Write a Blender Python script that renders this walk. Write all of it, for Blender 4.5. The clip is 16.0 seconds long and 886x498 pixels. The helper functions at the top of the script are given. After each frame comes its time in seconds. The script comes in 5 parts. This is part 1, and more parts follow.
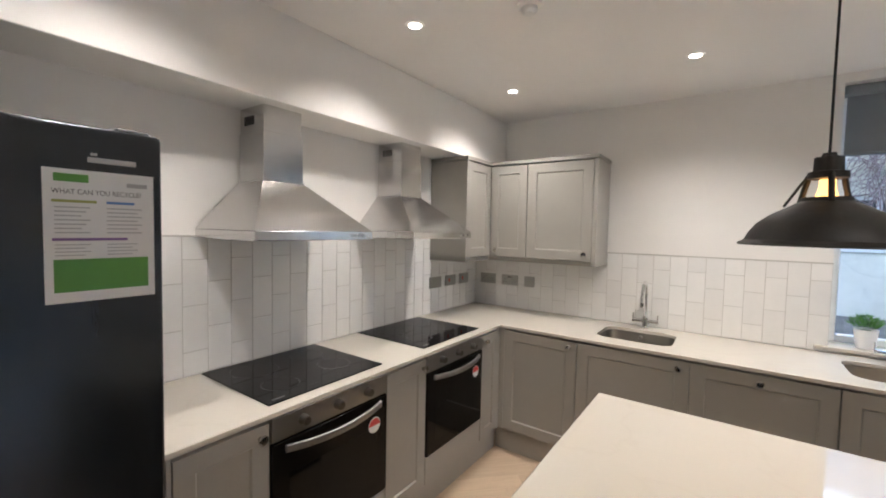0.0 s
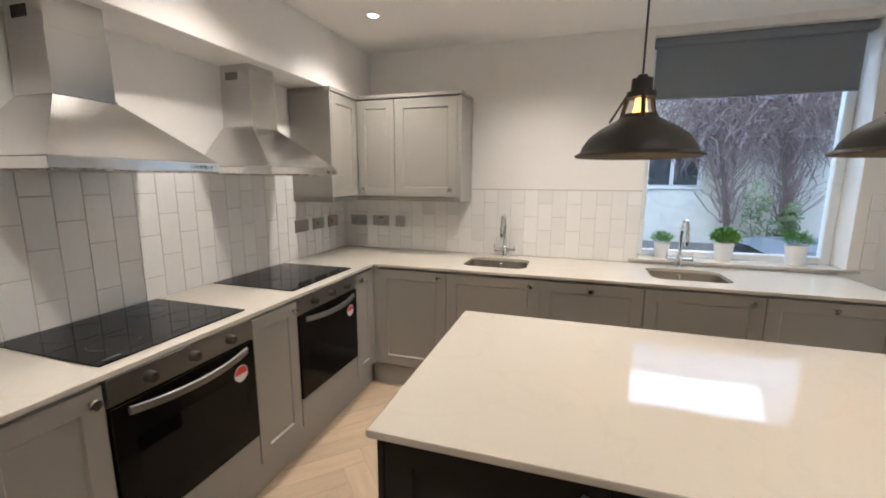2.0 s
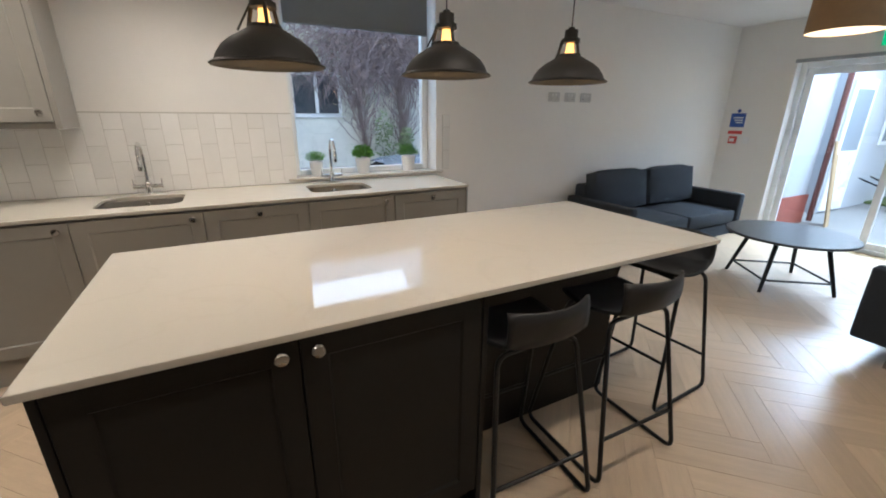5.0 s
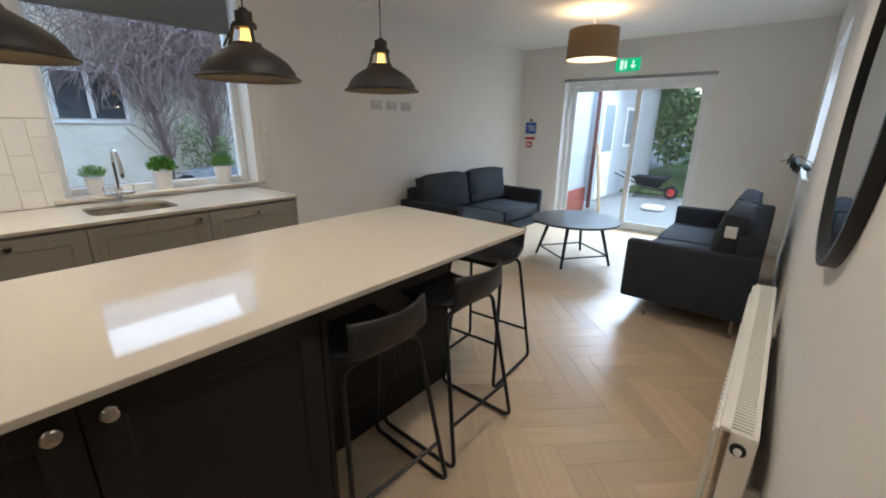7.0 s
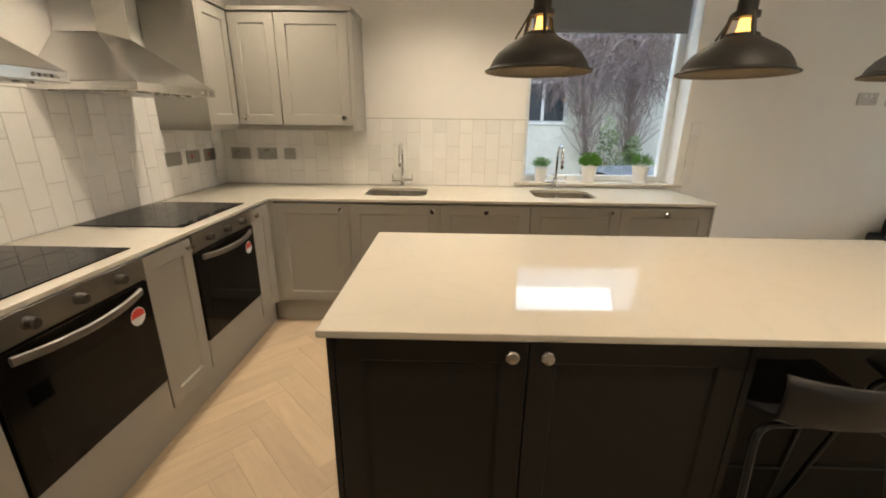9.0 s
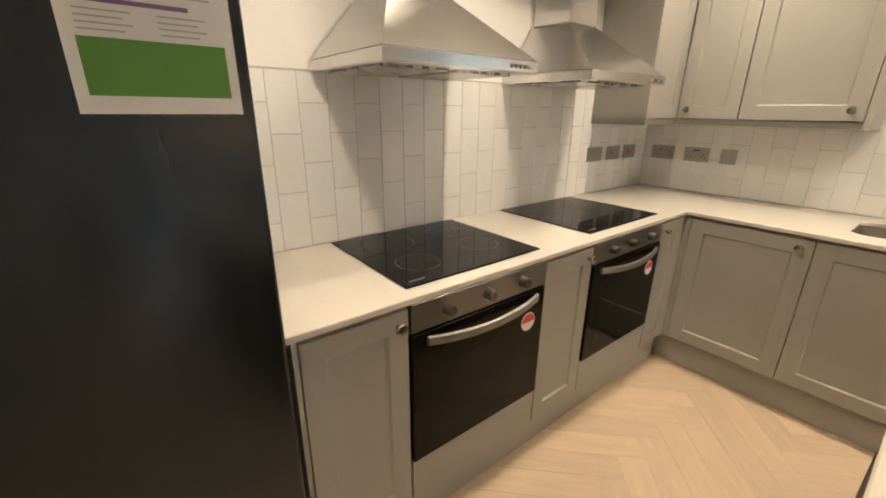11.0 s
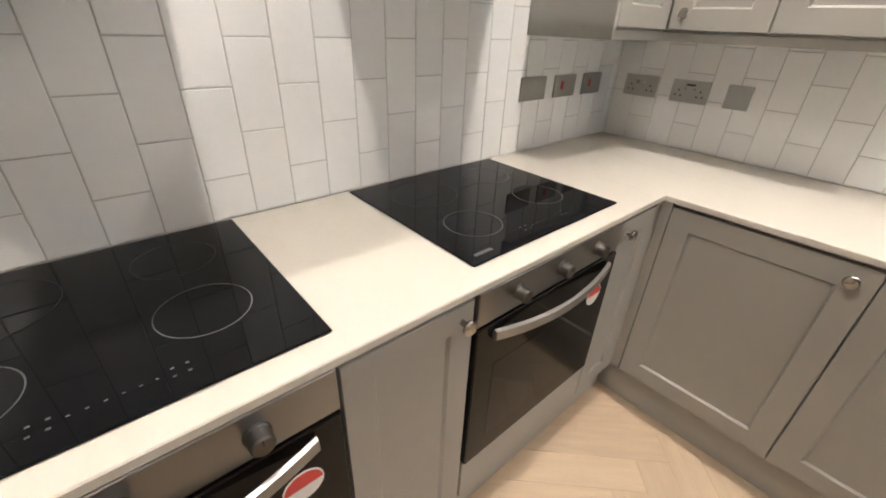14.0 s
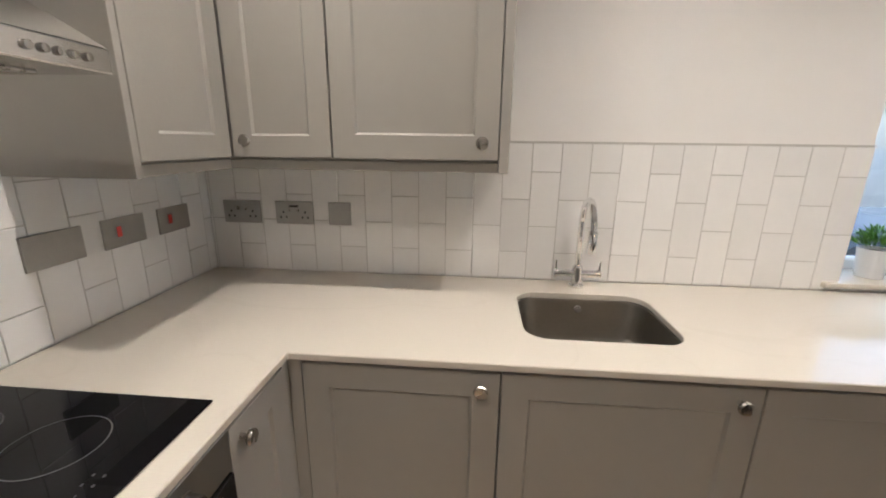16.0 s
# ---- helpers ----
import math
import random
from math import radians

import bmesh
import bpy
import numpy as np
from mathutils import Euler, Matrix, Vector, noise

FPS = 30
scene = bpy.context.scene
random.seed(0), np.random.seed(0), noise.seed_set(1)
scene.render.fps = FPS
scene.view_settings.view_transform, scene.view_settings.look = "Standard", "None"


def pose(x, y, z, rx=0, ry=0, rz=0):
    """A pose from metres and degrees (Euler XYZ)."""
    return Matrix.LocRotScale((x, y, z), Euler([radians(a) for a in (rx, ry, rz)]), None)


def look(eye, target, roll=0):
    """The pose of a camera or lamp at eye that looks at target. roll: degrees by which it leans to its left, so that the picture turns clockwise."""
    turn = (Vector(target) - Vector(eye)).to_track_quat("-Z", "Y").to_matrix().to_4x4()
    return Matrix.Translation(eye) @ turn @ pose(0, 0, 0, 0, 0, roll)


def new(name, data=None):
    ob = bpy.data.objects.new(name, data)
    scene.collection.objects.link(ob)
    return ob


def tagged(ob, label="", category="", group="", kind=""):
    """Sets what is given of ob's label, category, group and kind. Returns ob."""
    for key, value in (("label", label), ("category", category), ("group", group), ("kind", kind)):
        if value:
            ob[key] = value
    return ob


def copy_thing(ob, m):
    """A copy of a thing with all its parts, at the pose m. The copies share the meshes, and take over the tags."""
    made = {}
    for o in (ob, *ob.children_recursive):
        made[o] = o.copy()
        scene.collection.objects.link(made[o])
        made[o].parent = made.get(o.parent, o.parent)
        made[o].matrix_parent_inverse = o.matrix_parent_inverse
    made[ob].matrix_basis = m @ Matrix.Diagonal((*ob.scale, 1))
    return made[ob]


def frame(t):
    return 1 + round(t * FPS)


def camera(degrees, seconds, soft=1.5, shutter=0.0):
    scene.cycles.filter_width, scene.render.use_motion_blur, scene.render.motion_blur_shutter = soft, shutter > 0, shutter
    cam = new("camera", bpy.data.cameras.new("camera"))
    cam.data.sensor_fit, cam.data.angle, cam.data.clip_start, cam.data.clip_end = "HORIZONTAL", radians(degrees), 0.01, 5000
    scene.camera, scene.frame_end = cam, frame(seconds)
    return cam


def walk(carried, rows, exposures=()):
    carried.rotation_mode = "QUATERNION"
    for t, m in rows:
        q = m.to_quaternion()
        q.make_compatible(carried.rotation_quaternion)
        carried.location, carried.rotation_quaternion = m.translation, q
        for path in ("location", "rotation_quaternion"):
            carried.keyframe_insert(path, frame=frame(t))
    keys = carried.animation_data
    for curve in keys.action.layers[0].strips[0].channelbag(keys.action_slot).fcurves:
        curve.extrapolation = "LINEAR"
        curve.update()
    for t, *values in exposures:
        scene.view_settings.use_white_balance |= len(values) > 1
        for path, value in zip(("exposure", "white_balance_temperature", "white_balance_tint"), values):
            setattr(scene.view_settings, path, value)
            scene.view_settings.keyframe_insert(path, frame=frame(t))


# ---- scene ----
cam = camera(95.1, 16.0, soft=1.9)
PATH = [
    (0, (1.892, -3.167, 1.571), (0.735, -1.539, 1.47), 1.2),
    (0.5, (1.888, -3.184, 1.514), (0.707, -1.586, 1.292), 0.9),
    (1, (1.896, -3.163, 1.486), (0.8, -1.516, 1.198), 0.5),
    (1.5, (1.909, -3.154, 1.488), (1.027, -1.387, 1.174), 0.4),
    (2, (1.904, -3.143, 1.482), (1.31, -1.263, 1.149), 0.3),
    (2.5, (1.896, -3.136, 1.482), (1.591, -1.2, 1.084), -0.2),
    (3, (1.883, -3.161, 1.448), (1.839, -1.218, 0.974), -0.4),
    (3.5, (1.844, -3.235, 1.432), (2.025, -1.32, 0.886), -0.3),
    (4, (1.857, -3.29, 1.415), (2.253, -1.421, 0.823), -0.2),
    (4.5, (1.891, -3.304, 1.411), (2.526, -1.512, 0.79), 0.1),
    (5, (1.915, -3.314, 1.415), (2.795, -1.631, 0.787), 0.4),
    (5.2, (1.927, -3.314, 1.414), (2.9, -1.682, 0.79), 0.5),
    (6.5, (1.95, -3.33, 1.415), (3.455, -2.154, 0.83), 0.8),
    (7.5, (1.953, -3.327, 1.416), (3.281, -1.956, 0.821), 0.9),
    (8, (1.916, -3.29, 1.41), (2.919, -1.668, 0.807), 1.2),
    (8.5, (1.853, -3.265, 1.408), (2.398, -1.439, 0.799), 1.3),
    (9, (1.801, -3.258, 1.404), (1.772, -1.352, 0.801), 0.7),
    (9.5, (1.723, -3.269, 1.406), (1.099, -1.465, 0.809), 0.0),
    (10, (1.67, -3.273, 1.415), (0.618, -1.684, 0.808), -0.6),
    (10.2, (1.637, -3.217, 1.408), (0.466, -1.718, 0.79), -0.0),
    (12.3, (1.139, -2.478, 1.382), (-0.571, -1.784, 0.611), 2.2),
    (12.5, (1.12, -2.396, 1.367), (-0.596, -1.785, 0.542), 3.0),
    (13, (1.115, -2.19, 1.364), (-0.539, -1.628, 0.39), 4.2),
    (13.5, (1.111, -2.063, 1.369), (-0.41, -1.278, 0.333), 4.2),
    (14, (1.047, -1.972, 1.358), (-0.255, -0.808, 0.382), 2.4),
    (14.5, (0.988, -1.889, 1.383), (0.028, -0.329, 0.582), 0.5),
    (15, (0.985, -1.802, 1.394), (0.29, -0.005, 0.856), 0.1),
    (15.5, (1.022, -1.648, 1.417), (0.534, 0.233, 0.943), 0.8),
    (16, (1.062, -1.51, 1.417), (0.901, 0.416, 0.903), 0.7),
]
EXPOSURES = [(0.0, 2.5, 5750, 12), (0.7, 2.52, 5800, 12), (3.5, 2.48, 6000, 12), (5.0, 2.22, 6000, 11), (7.5, 2.13, 6250, 10), (8.4, 2.42, 6900, 10), (9.0, 2.5, 7200, 9), (10.2, 2.65, 7300, 10),
             (12.3, 2.95, 6250, 11), (13.5, 3.0, 5900, 11), (15.0, 2.55, 5850, 12), (16.0, 2.4, 5900, 13)]
walk(cam, [(t, look(eye, target, roll)) for t, eye, target, roll in PATH], EXPOSURES)

# ---------------------------------------------------------------- light
world = bpy.data.worlds.new("overcast")
scene.world = world
world.use_nodes = True
wn = world.node_tree
sky = wn.nodes.new("ShaderNodeTexSky")
sky.sky_type = "NISHITA"
sky.sun_disc = False
sky.sun_elevation, sky.sun_rotation = radians(42), radians(205)
sky.air_density, sky.dust_density = 1.3, 0.6
wn.links.new(sky.outputs[0], wn.nodes["Background"].inputs[0])
wn.nodes["Background"].inputs[1].default_value = 0.085

sun = new("sun", bpy.data.lights.new("sun", "SUN"))
sun.data.energy, sun.data.angle, sun.data.color = 0.10, radians(60), (0.86, 0.94, 1.0)
sun.matrix_world = look((0, 0, 0), (-0.31, 0.67, -0.67))

WARM = (1.0, 0.875, 0.72)
COOL = (0.64, 0.82, 1.0)


def window_light(name, eye, target, w, h, watts):
    data = bpy.data.lights.new(name, "AREA")
    data.shape, data.size, data.size_y = "RECTANGLE", w, h
    data.energy, data.color = watts, COOL
    ob = new(name, data)
    ob.matrix_world = look(eye, target)


def spot_light(name, x, y, z, watts, cone=134, color=WARM, soft=0.035):
    data = bpy.data.lights.new(name, "SPOT")
    data.energy, data.color, data.spot_size, data.spot_blend, data.shadow_soft_size = watts, color, radians(cone), 0.95, soft
    new(name, data).matrix_world = look((x, y, z), (x, y + 1e-4, 0))


window_light("window_sky", (2.97, 1.05, 2.87), (2.97, -1.2, 0.7), 1.7, 1.3, 6)
window_light("patio_sky", (11.0, -1.7, 3.75), (5.5, -1.7, 0.3), 2.6, 1.8, 125)
window_light("side_window_sky", (6.3, -4.2, 2.6), (6.3, -2.5, 0.8), 1.3, 0.7, 10)
# The last two are out of view, added to brighten the stool-side floor.
DOWNLIGHTS = [(0.69, -1.73), (0.68, -0.71), (1.70, -0.71), (2.72, -0.71), (0.69, -2.75), (2.72, -2.75), (4.30, -2.75)]
CEIL = 2.48
for lx, ly in DOWNLIGHTS:
    spot_light("downlight_beam", lx, ly, CEIL - 0.012, 11.0)


# ---------------------------------------------------------------- materials
def srgb(r, g, b):
    return tuple(((c / 12.92) if c <= 0.04045 else ((c + 0.055) / 1.055) ** 2.4) for c in (r / 255, g / 255, b / 255))


def mat(name, color, rough=0.5, metal=0.0, var=0.06, scale=6.0, bump=0.0, bump_scale=60.0, stretch=(1, 1, 1), rand=0.0, coat=0.0, emit=None, trans=0.0, ior=1.45, rvar=0.08):
    m = bpy.data.materials.new(name)
    m.use_nodes = True
    nt, b = m.node_tree, m.node_tree.nodes["Principled BSDF"]
    L = nt.links.new
    b.inputs["Metallic"].default_value, b.inputs["IOR"].default_value = metal, ior
    b.inputs["Transmission Weight"].default_value, b.inputs["Coat Weight"].default_value = trans, coat
    tc, mp = nt.nodes.new("ShaderNodeTexCoord"), nt.nodes.new("ShaderNodeMapping")
    mp.inputs["Scale"].default_value = stretch
    L(tc.outputs["Object"], mp.inputs[0])
    if rand:
        o2, sc, ad = nt.nodes.new("ShaderNodeObjectInfo"), nt.nodes.new("ShaderNodeMath"), nt.nodes.new("ShaderNodeVectorMath")
        sc.operation, sc.inputs[1].default_value = "MULTIPLY", 37.0
        L(o2.outputs["Random"], sc.inputs[0])
        L(tc.outputs["Object"], ad.inputs[0]), L(sc.outputs[0], ad.inputs[1])
        L(ad.outputs[0], mp.inputs[0])
    n1 = nt.nodes.new("ShaderNodeTexNoise")
    n1.inputs["Scale"].default_value, n1.inputs["Detail"].default_value = scale, 6
    n2 = nt.nodes.new("ShaderNodeTexNoise")
    n2.inputs["Scale"].default_value, n2.inputs["Detail"].default_value = scale * 9, 3
    L(mp.outputs[0], n1.inputs[0]), L(mp.outputs[0], n2.inputs[0])
    add = nt.nodes.new("ShaderNodeMath")
    add.operation = "MULTIPLY_ADD"
    L(n2.outputs[0], add.inputs[0])
    add.inputs[1].default_value = 0.4
    L(n1.outputs[0], add.inputs[2])
    ramp = nt.nodes.new("ShaderNodeMapRange")
    ramp.inputs[1].default_value, ramp.inputs[2].default_value = 0.4, 1.0
    ramp.inputs[3].default_value, ramp.inputs[4].default_value = 1 - var, 1 + var
    L(add.outputs[0], ramp.inputs[0])
    out = ramp.outputs[0]
    if rand:
        oi, mr = nt.nodes.new("ShaderNodeObjectInfo"), nt.nodes.new("ShaderNodeMapRange")
        mr.inputs[3].default_value, mr.inputs[4].default_value = 1 - rand, 1 + rand
        L(oi.outputs["Random"], mr.inputs[0])
        mul = nt.nodes.new("ShaderNodeMath")
        mul.operation = "MULTIPLY"
        L(out, mul.inputs[0]), L(mr.outputs[0], mul.inputs[1])
        out = mul.outputs[0]
    vm = nt.nodes.new("ShaderNodeVectorMath")
    vm.operation = "SCALE"
    vm.inputs[0].default_value = color
    L(out, vm.inputs["Scale"])
    L(vm.outputs[0], b.inputs["Base Color"])
    rr = nt.nodes.new("ShaderNodeMapRange")
    rr.inputs[1].default_value, rr.inputs[2].default_value = 0.3, 0.7
    rr.inputs[3].default_value, rr.inputs[4].default_value = max(0, rough * (1 - rvar)), min(1, rough * (1 + rvar))
    L(n1.outputs[0], rr.inputs[0])
    L(rr.outputs[0], b.inputs["Roughness"])
    if bump:
        n3, bp = nt.nodes.new("ShaderNodeTexNoise"), nt.nodes.new("ShaderNodeBump")
        n3.inputs["Scale"].default_value, n3.inputs["Detail"].default_value = bump_scale, 4
        L(mp.outputs[0], n3.inputs[0])
        bp.inputs["Strength"].default_value, bp.inputs["Distance"].default_value = bump, 0.01
        L(n3.outputs[0], bp.inputs["Height"])
        L(bp.outputs[0], b.inputs["Normal"])
    if emit:
        b.inputs["Emission Color"].default_value = (*emit[:3], 1)
        b.inputs["Emission Strength"].default_value = emit[3]
    return m


def quartz(name):
    m = mat(name, (0.585, 0.548, 0.478), 0.045, var=0.012, scale=2, coat=0.0)
    nt = m.node_tree
    vm = [n for n in nt.nodes if n.type == "VECT_MATH"][0]
    tc = [n for n in nt.nodes if n.type == "TEX_COORD"][0]
    nz = nt.nodes.new("ShaderNodeTexNoise")
    nz.inputs["Scale"].default_value, nz.inputs["Detail"].default_value, nz.inputs["Distortion"].default_value = 1.3, 7, 1.2
    nt.links.new(tc.outputs["Object"], nz.inputs[0])
    cr = nt.nodes.new("ShaderNodeValToRGB")
    e = cr.color_ramp.elements
    e[0].position, e[0].color = 0.487, (1, 1, 1, 1)
    e[1].position, e[1].color = 0.513, (1, 1, 1, 1)
    mid = e.new(0.5)
    mid.color = (0.80, 0.77, 0.72, 1)
    nt.links.new(nz.outputs[0], cr.inputs[0])
    mx = nt.nodes.new("ShaderNodeMix")
    mx.data_type, mx.blend_type = "RGBA", "MULTIPLY"
    mx.inputs["Factor"].default_value = 0.13
    nt.links.new(vm.outputs[0], mx.inputs[6]), nt.links.new(cr.outputs[0], mx.inputs[7])
    nt.links.new(mx.outputs[2], nt.nodes["Principled BSDF"].inputs["Base Color"])
    return m


WALL = mat("wall_paint", (0.83, 0.81, 0.78), 0.75, var=0.025, scale=1.5, bump=0.06, bump_scale=180)
CEILING = mat("ceiling_paint", (0.86, 0.845, 0.825), 0.8, var=0.02, scale=1.2, bump=0.04, bump_scale=160)
GLOSSWHITE = mat("white_gloss_paint", (0.8, 0.8, 0.79), 0.3, var=0.03, scale=4)
UPVC = mat("white_plastic_frame", (0.82, 0.84, 0.85), 0.28, var=0.02)
TILE = mat("glazed_white_tile", (0.83, 0.82, 0.80), 0.09, var=0.03, scale=5, bump=0.05, bump_scale=9, rand=0.035)
GROUT = mat("grey_grout", (0.52, 0.50, 0.465), 0.9, var=0.08, scale=20, bump=0.2, bump_scale=200)
CAB = mat("stone_grey_cabinet_paint", (0.335, 0.32, 0.288), 0.36, var=0.035, scale=3, bump=0.03, bump_scale=120)
CAB_IN = mat("cabinet_carcass_grey", (0.30, 0.29, 0.265), 0.5, var=0.04)
BLACKCAB = mat("black_cabinet_paint", (0.015, 0.0138, 0.012), 0.5, ior=1.3, var=0.15, scale=4, bump=0.04, bump_scale=120)
STEEL = mat("brushed_steel", (0.66, 0.65, 0.635), 0.19, 1.0, var=0.03, scale=4, bump=0.016, bump_scale=30, stretch=(1, 1, 25), rvar=0.12)
STEEL_H = mat("brushed_steel_panel", (0.32, 0.315, 0.305), 0.30, 1.0, var=0.015, scale=2, rvar=0.02)
DIALMETAL = mat("dark_dial_metal", (0.15, 0.142, 0.132), 0.34, 1.0, var=0.03)
HANDLESTEEL = mat("satin_handle_steel", (0.32, 0.31, 0.295), 0.42, 1.0, var=0.03)
SINKSTEEL = mat("satin_sink_steel", (0.24, 0.225, 0.20), 0.33, 1.0, var=0.08, scale=8, bump=0.03, bump_scale=120)
CHROME = mat("chrome", (0.80, 0.80, 0.80), 0.06, 1.0, var=0.02)
NICKEL = mat("satin_nickel", (0.42, 0.40, 0.37), 0.27, 1.0, var=0.04, scale=30)
SOCKET = mat("brushed_steel_socket", (0.42, 0.41, 0.39), 0.38, 1.0, var=0.06, scale=30)
BLACKGLASS = mat("black_ceramic_glass", (0.005, 0.005, 0.006), 0.015, var=0.1, ior=1.3)
OVENPANE = mat("oven_window_glass", (0.004, 0.004, 0.004), 0.05, var=0.1, ior=1.25)
OVENGLASS = mat("dark_oven_glass", (0.008, 0.007, 0.006), 0.08, var=0.1, ior=1.22)
BLACKPLASTIC = mat("black_plastic", (0.014, 0.014, 0.015), 0.42, var=0.1, scale=20, bump=0.04, bump_scale=300)
HOBMARK = mat("hob_marking_grey", (0.09, 0.09, 0.09), 0.4, var=0.05)
HOBFAINT = mat("faint_hob_marking", (0.025, 0.025, 0.025), 0.3)
FRIDGE = mat("black_steel_fridge", (0.040, 0.044, 0.050), 0.24, 0.75, var=0.08, scale=3, bump=0.006, bump_scale=12, stretch=(6, 6, 0.6), rvar=0.15)
FRIDGESIDE = mat("dark_grey_fridge_side", (0.060, 0.060, 0.058), 0.42, 0.3, var=0.06, scale=8, bump=0.05, bump_scale=250)
PAPER = mat("white_paper", (0.80, 0.80, 0.80), 0.45, var=0.02)
GREEN = mat("green_print", (0.11, 0.30, 0.055), 0.45, var=0.05)
PURPLE = mat("purple_print", (0.22, 0.12, 0.33), 0.45)
BLUEPRINT = mat("blue_print", (0.12, 0.25, 0.55), 0.45)
GREYPRINT = mat("grey_print", (0.45, 0.45, 0.46), 0.5)
OLIVEPRINT = mat("olive_print", (0.35, 0.38, 0.12), 0.5)
RED = mat("red_sticker", (0.62, 0.06, 0.05), 0.4, var=0.05)
WHITESTICK = mat("white_sticker", (0.78, 0.78, 0.78), 0.4)
QUARTZ = quartz("white_quartz_with_veins")
LAMPBLACK = mat("worn_black_enamel", (0.030, 0.027, 0.023), 0.55, 0.1, var=0.3, scale=14, bump=0.08, bump_scale=40)
LAMPIN = mat("pale_lamp_inside", (0.55, 0.50, 0.42), 0.5, var=0.05)
BULB = mat("glowing_bulb", (0.9, 0.6, 0.25), 0.2, emit=(1.0, 0.46, 0.10, 0.7))
DOWNLENS = mat("glowing_downlight_lens", (0.9, 0.85, 0.8), 0.3, emit=(1.0, 0.88, 0.72, 6.0))
BLIND = mat("slate_blind_fabric", (0.215, 0.24, 0.27), 0.85, var=0.04, scale=4, bump=0.12, bump_scale=500)
SOFA = mat("charcoal_blue_fabric", (0.030, 0.036, 0.046), 0.95, var=0.18, scale=10, bump=0.35, bump_scale=420)
STOOLM = mat("black_stool_shell", (0.012, 0.012, 0.013), 0.5, var=0.08, scale=20)
RODM = mat("black_steel_rod", (0.012, 0.012, 0.012), 0.35, 0.2, var=0.1)
TABLETOP = mat("black_stained_table", (0.030, 0.030, 0.034), 0.30, var=0.2, scale=6, bump=0.05, bump_scale=40, stretch=(1, 12, 1))
# Brown fabric, lightened to stand in for the lamp's glow through it.
SHADE = mat("glow_lightened_brown_shade", (0.30, 0.20, 0.11), 0.9, var=0.08, scale=20, bump=0.2, bump_scale=500)
SHADEIN = mat("lit_shade_diffuser", (0.85, 0.72, 0.5), 0.6, emit=(1.0, 0.72, 0.38, 0.5))
SIGNGREEN = mat("lit_green_exit_panel", (0.02, 0.45, 0.2), 0.4, emit=(0.01, 0.55, 0.22, 0.16))
SIGNWHITE = mat("lit_white_symbol", (0.8, 0.9, 0.85), 0.4, emit=(0.7, 1.0, 0.85, 0.18))
SIGNBLUE = mat("blue_sign", (0.03, 0.09, 0.36), 0.4)
RADWHITE = mat("cream_white_radiator", (0.80, 0.775, 0.70), 0.32, var=0.02)
MIRROR = mat("mirror_glass", (0.85, 0.86, 0.86), 0.01, 1.0, var=0.0)
POT = mat("white_ceramic_pot", (0.80, 0.80, 0.80), 0.35, var=0.03)
SOIL = mat("dark_soil", (0.03, 0.022, 0.015), 0.95, var=0.3, scale=60, bump=0.5)
LEAF = mat("bright_green_leaf", (0.10, 0.26, 0.035), 0.5, var=0.35, scale=60)
LEAFDARK = mat("dark_leaf", (0.022, 0.035, 0.030), 0.5, var=0.3, scale=60)
GLASS = mat("window_glass", (1, 1, 1), 0.0, var=0.0, trans=1.0, ior=1.45)
RENDERWALL = mat("painted_render", (0.66, 0.66, 0.58), 0.9, var=0.14, scale=1.3, bump=0.4, bump_scale=60)
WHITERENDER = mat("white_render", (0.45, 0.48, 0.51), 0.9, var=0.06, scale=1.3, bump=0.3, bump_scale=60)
BRICKRED = mat("painted_red_plinth", (0.30, 0.085, 0.06), 0.85, var=0.2, scale=8, bump=0.4, bump_scale=50)
PIPE = mat("brown_red_pipe", (0.16, 0.06, 0.05), 0.5, var=0.1)
ROOF = mat("dark_roof_edge", (0.09, 0.08, 0.075), 0.8, var=0.15)
PAVE = mat("concrete_paving", (0.24, 0.235, 0.22), 0.9, var=0.2, scale=3, bump=0.4, bump_scale=40)
TWIG = mat("bare_purple_grey_twig", (0.22, 0.17, 0.17), 0.9, var=0.3, scale=12)
BARK = mat("grey_brown_bark", (0.15, 0.12, 0.10), 0.95, var=0.3, scale=10, bump=0.6)
FOLIAGE = mat("garden_foliage", (0.15, 0.21, 0.09), 0.7, var=0.5, scale=3)
GRASS = mat("lawn", (0.09, 0.13, 0.04), 0.95, var=0.4, scale=3, bump=0.5)
TIMBER = mat("raw_timber", (0.42, 0.30, 0.17), 0.8, var=0.2, scale=6, stretch=(1, 1, 0.1))
CARPAINT = mat("silver_blue_car_paint", (0.52, 0.57, 0.62), 0.22, 0.5, var=0.03)
CARGLASS = mat("dark_car_glass", (0.05, 0.06, 0.07), 0.05)
# Pale blue-grey base colour stands in for sky mirrored in the outbuilding's panes.
SKYTINTGLASS = mat("glass_with_painted_sky", (0.30, 0.34, 0.38), 0.08)
TRACKGREY = mat("grey_track_cover", (0.33, 0.34, 0.35), 0.4, var=0.04)
PLATE = mat("grey_white_plate", (0.55, 0.54, 0.53), 0.4)
RUBBER = mat("black_rubber", (0.02, 0.02, 0.02), 0.8)


def oak():
    m = mat("pale_oak_plank", (0.53, 0.405, 0.28), 0.34, var=0.10, scale=4, bump=0.03, bump_scale=50, stretch=(9, 1, 1), rand=0.09)
    return m


OAK = oak()


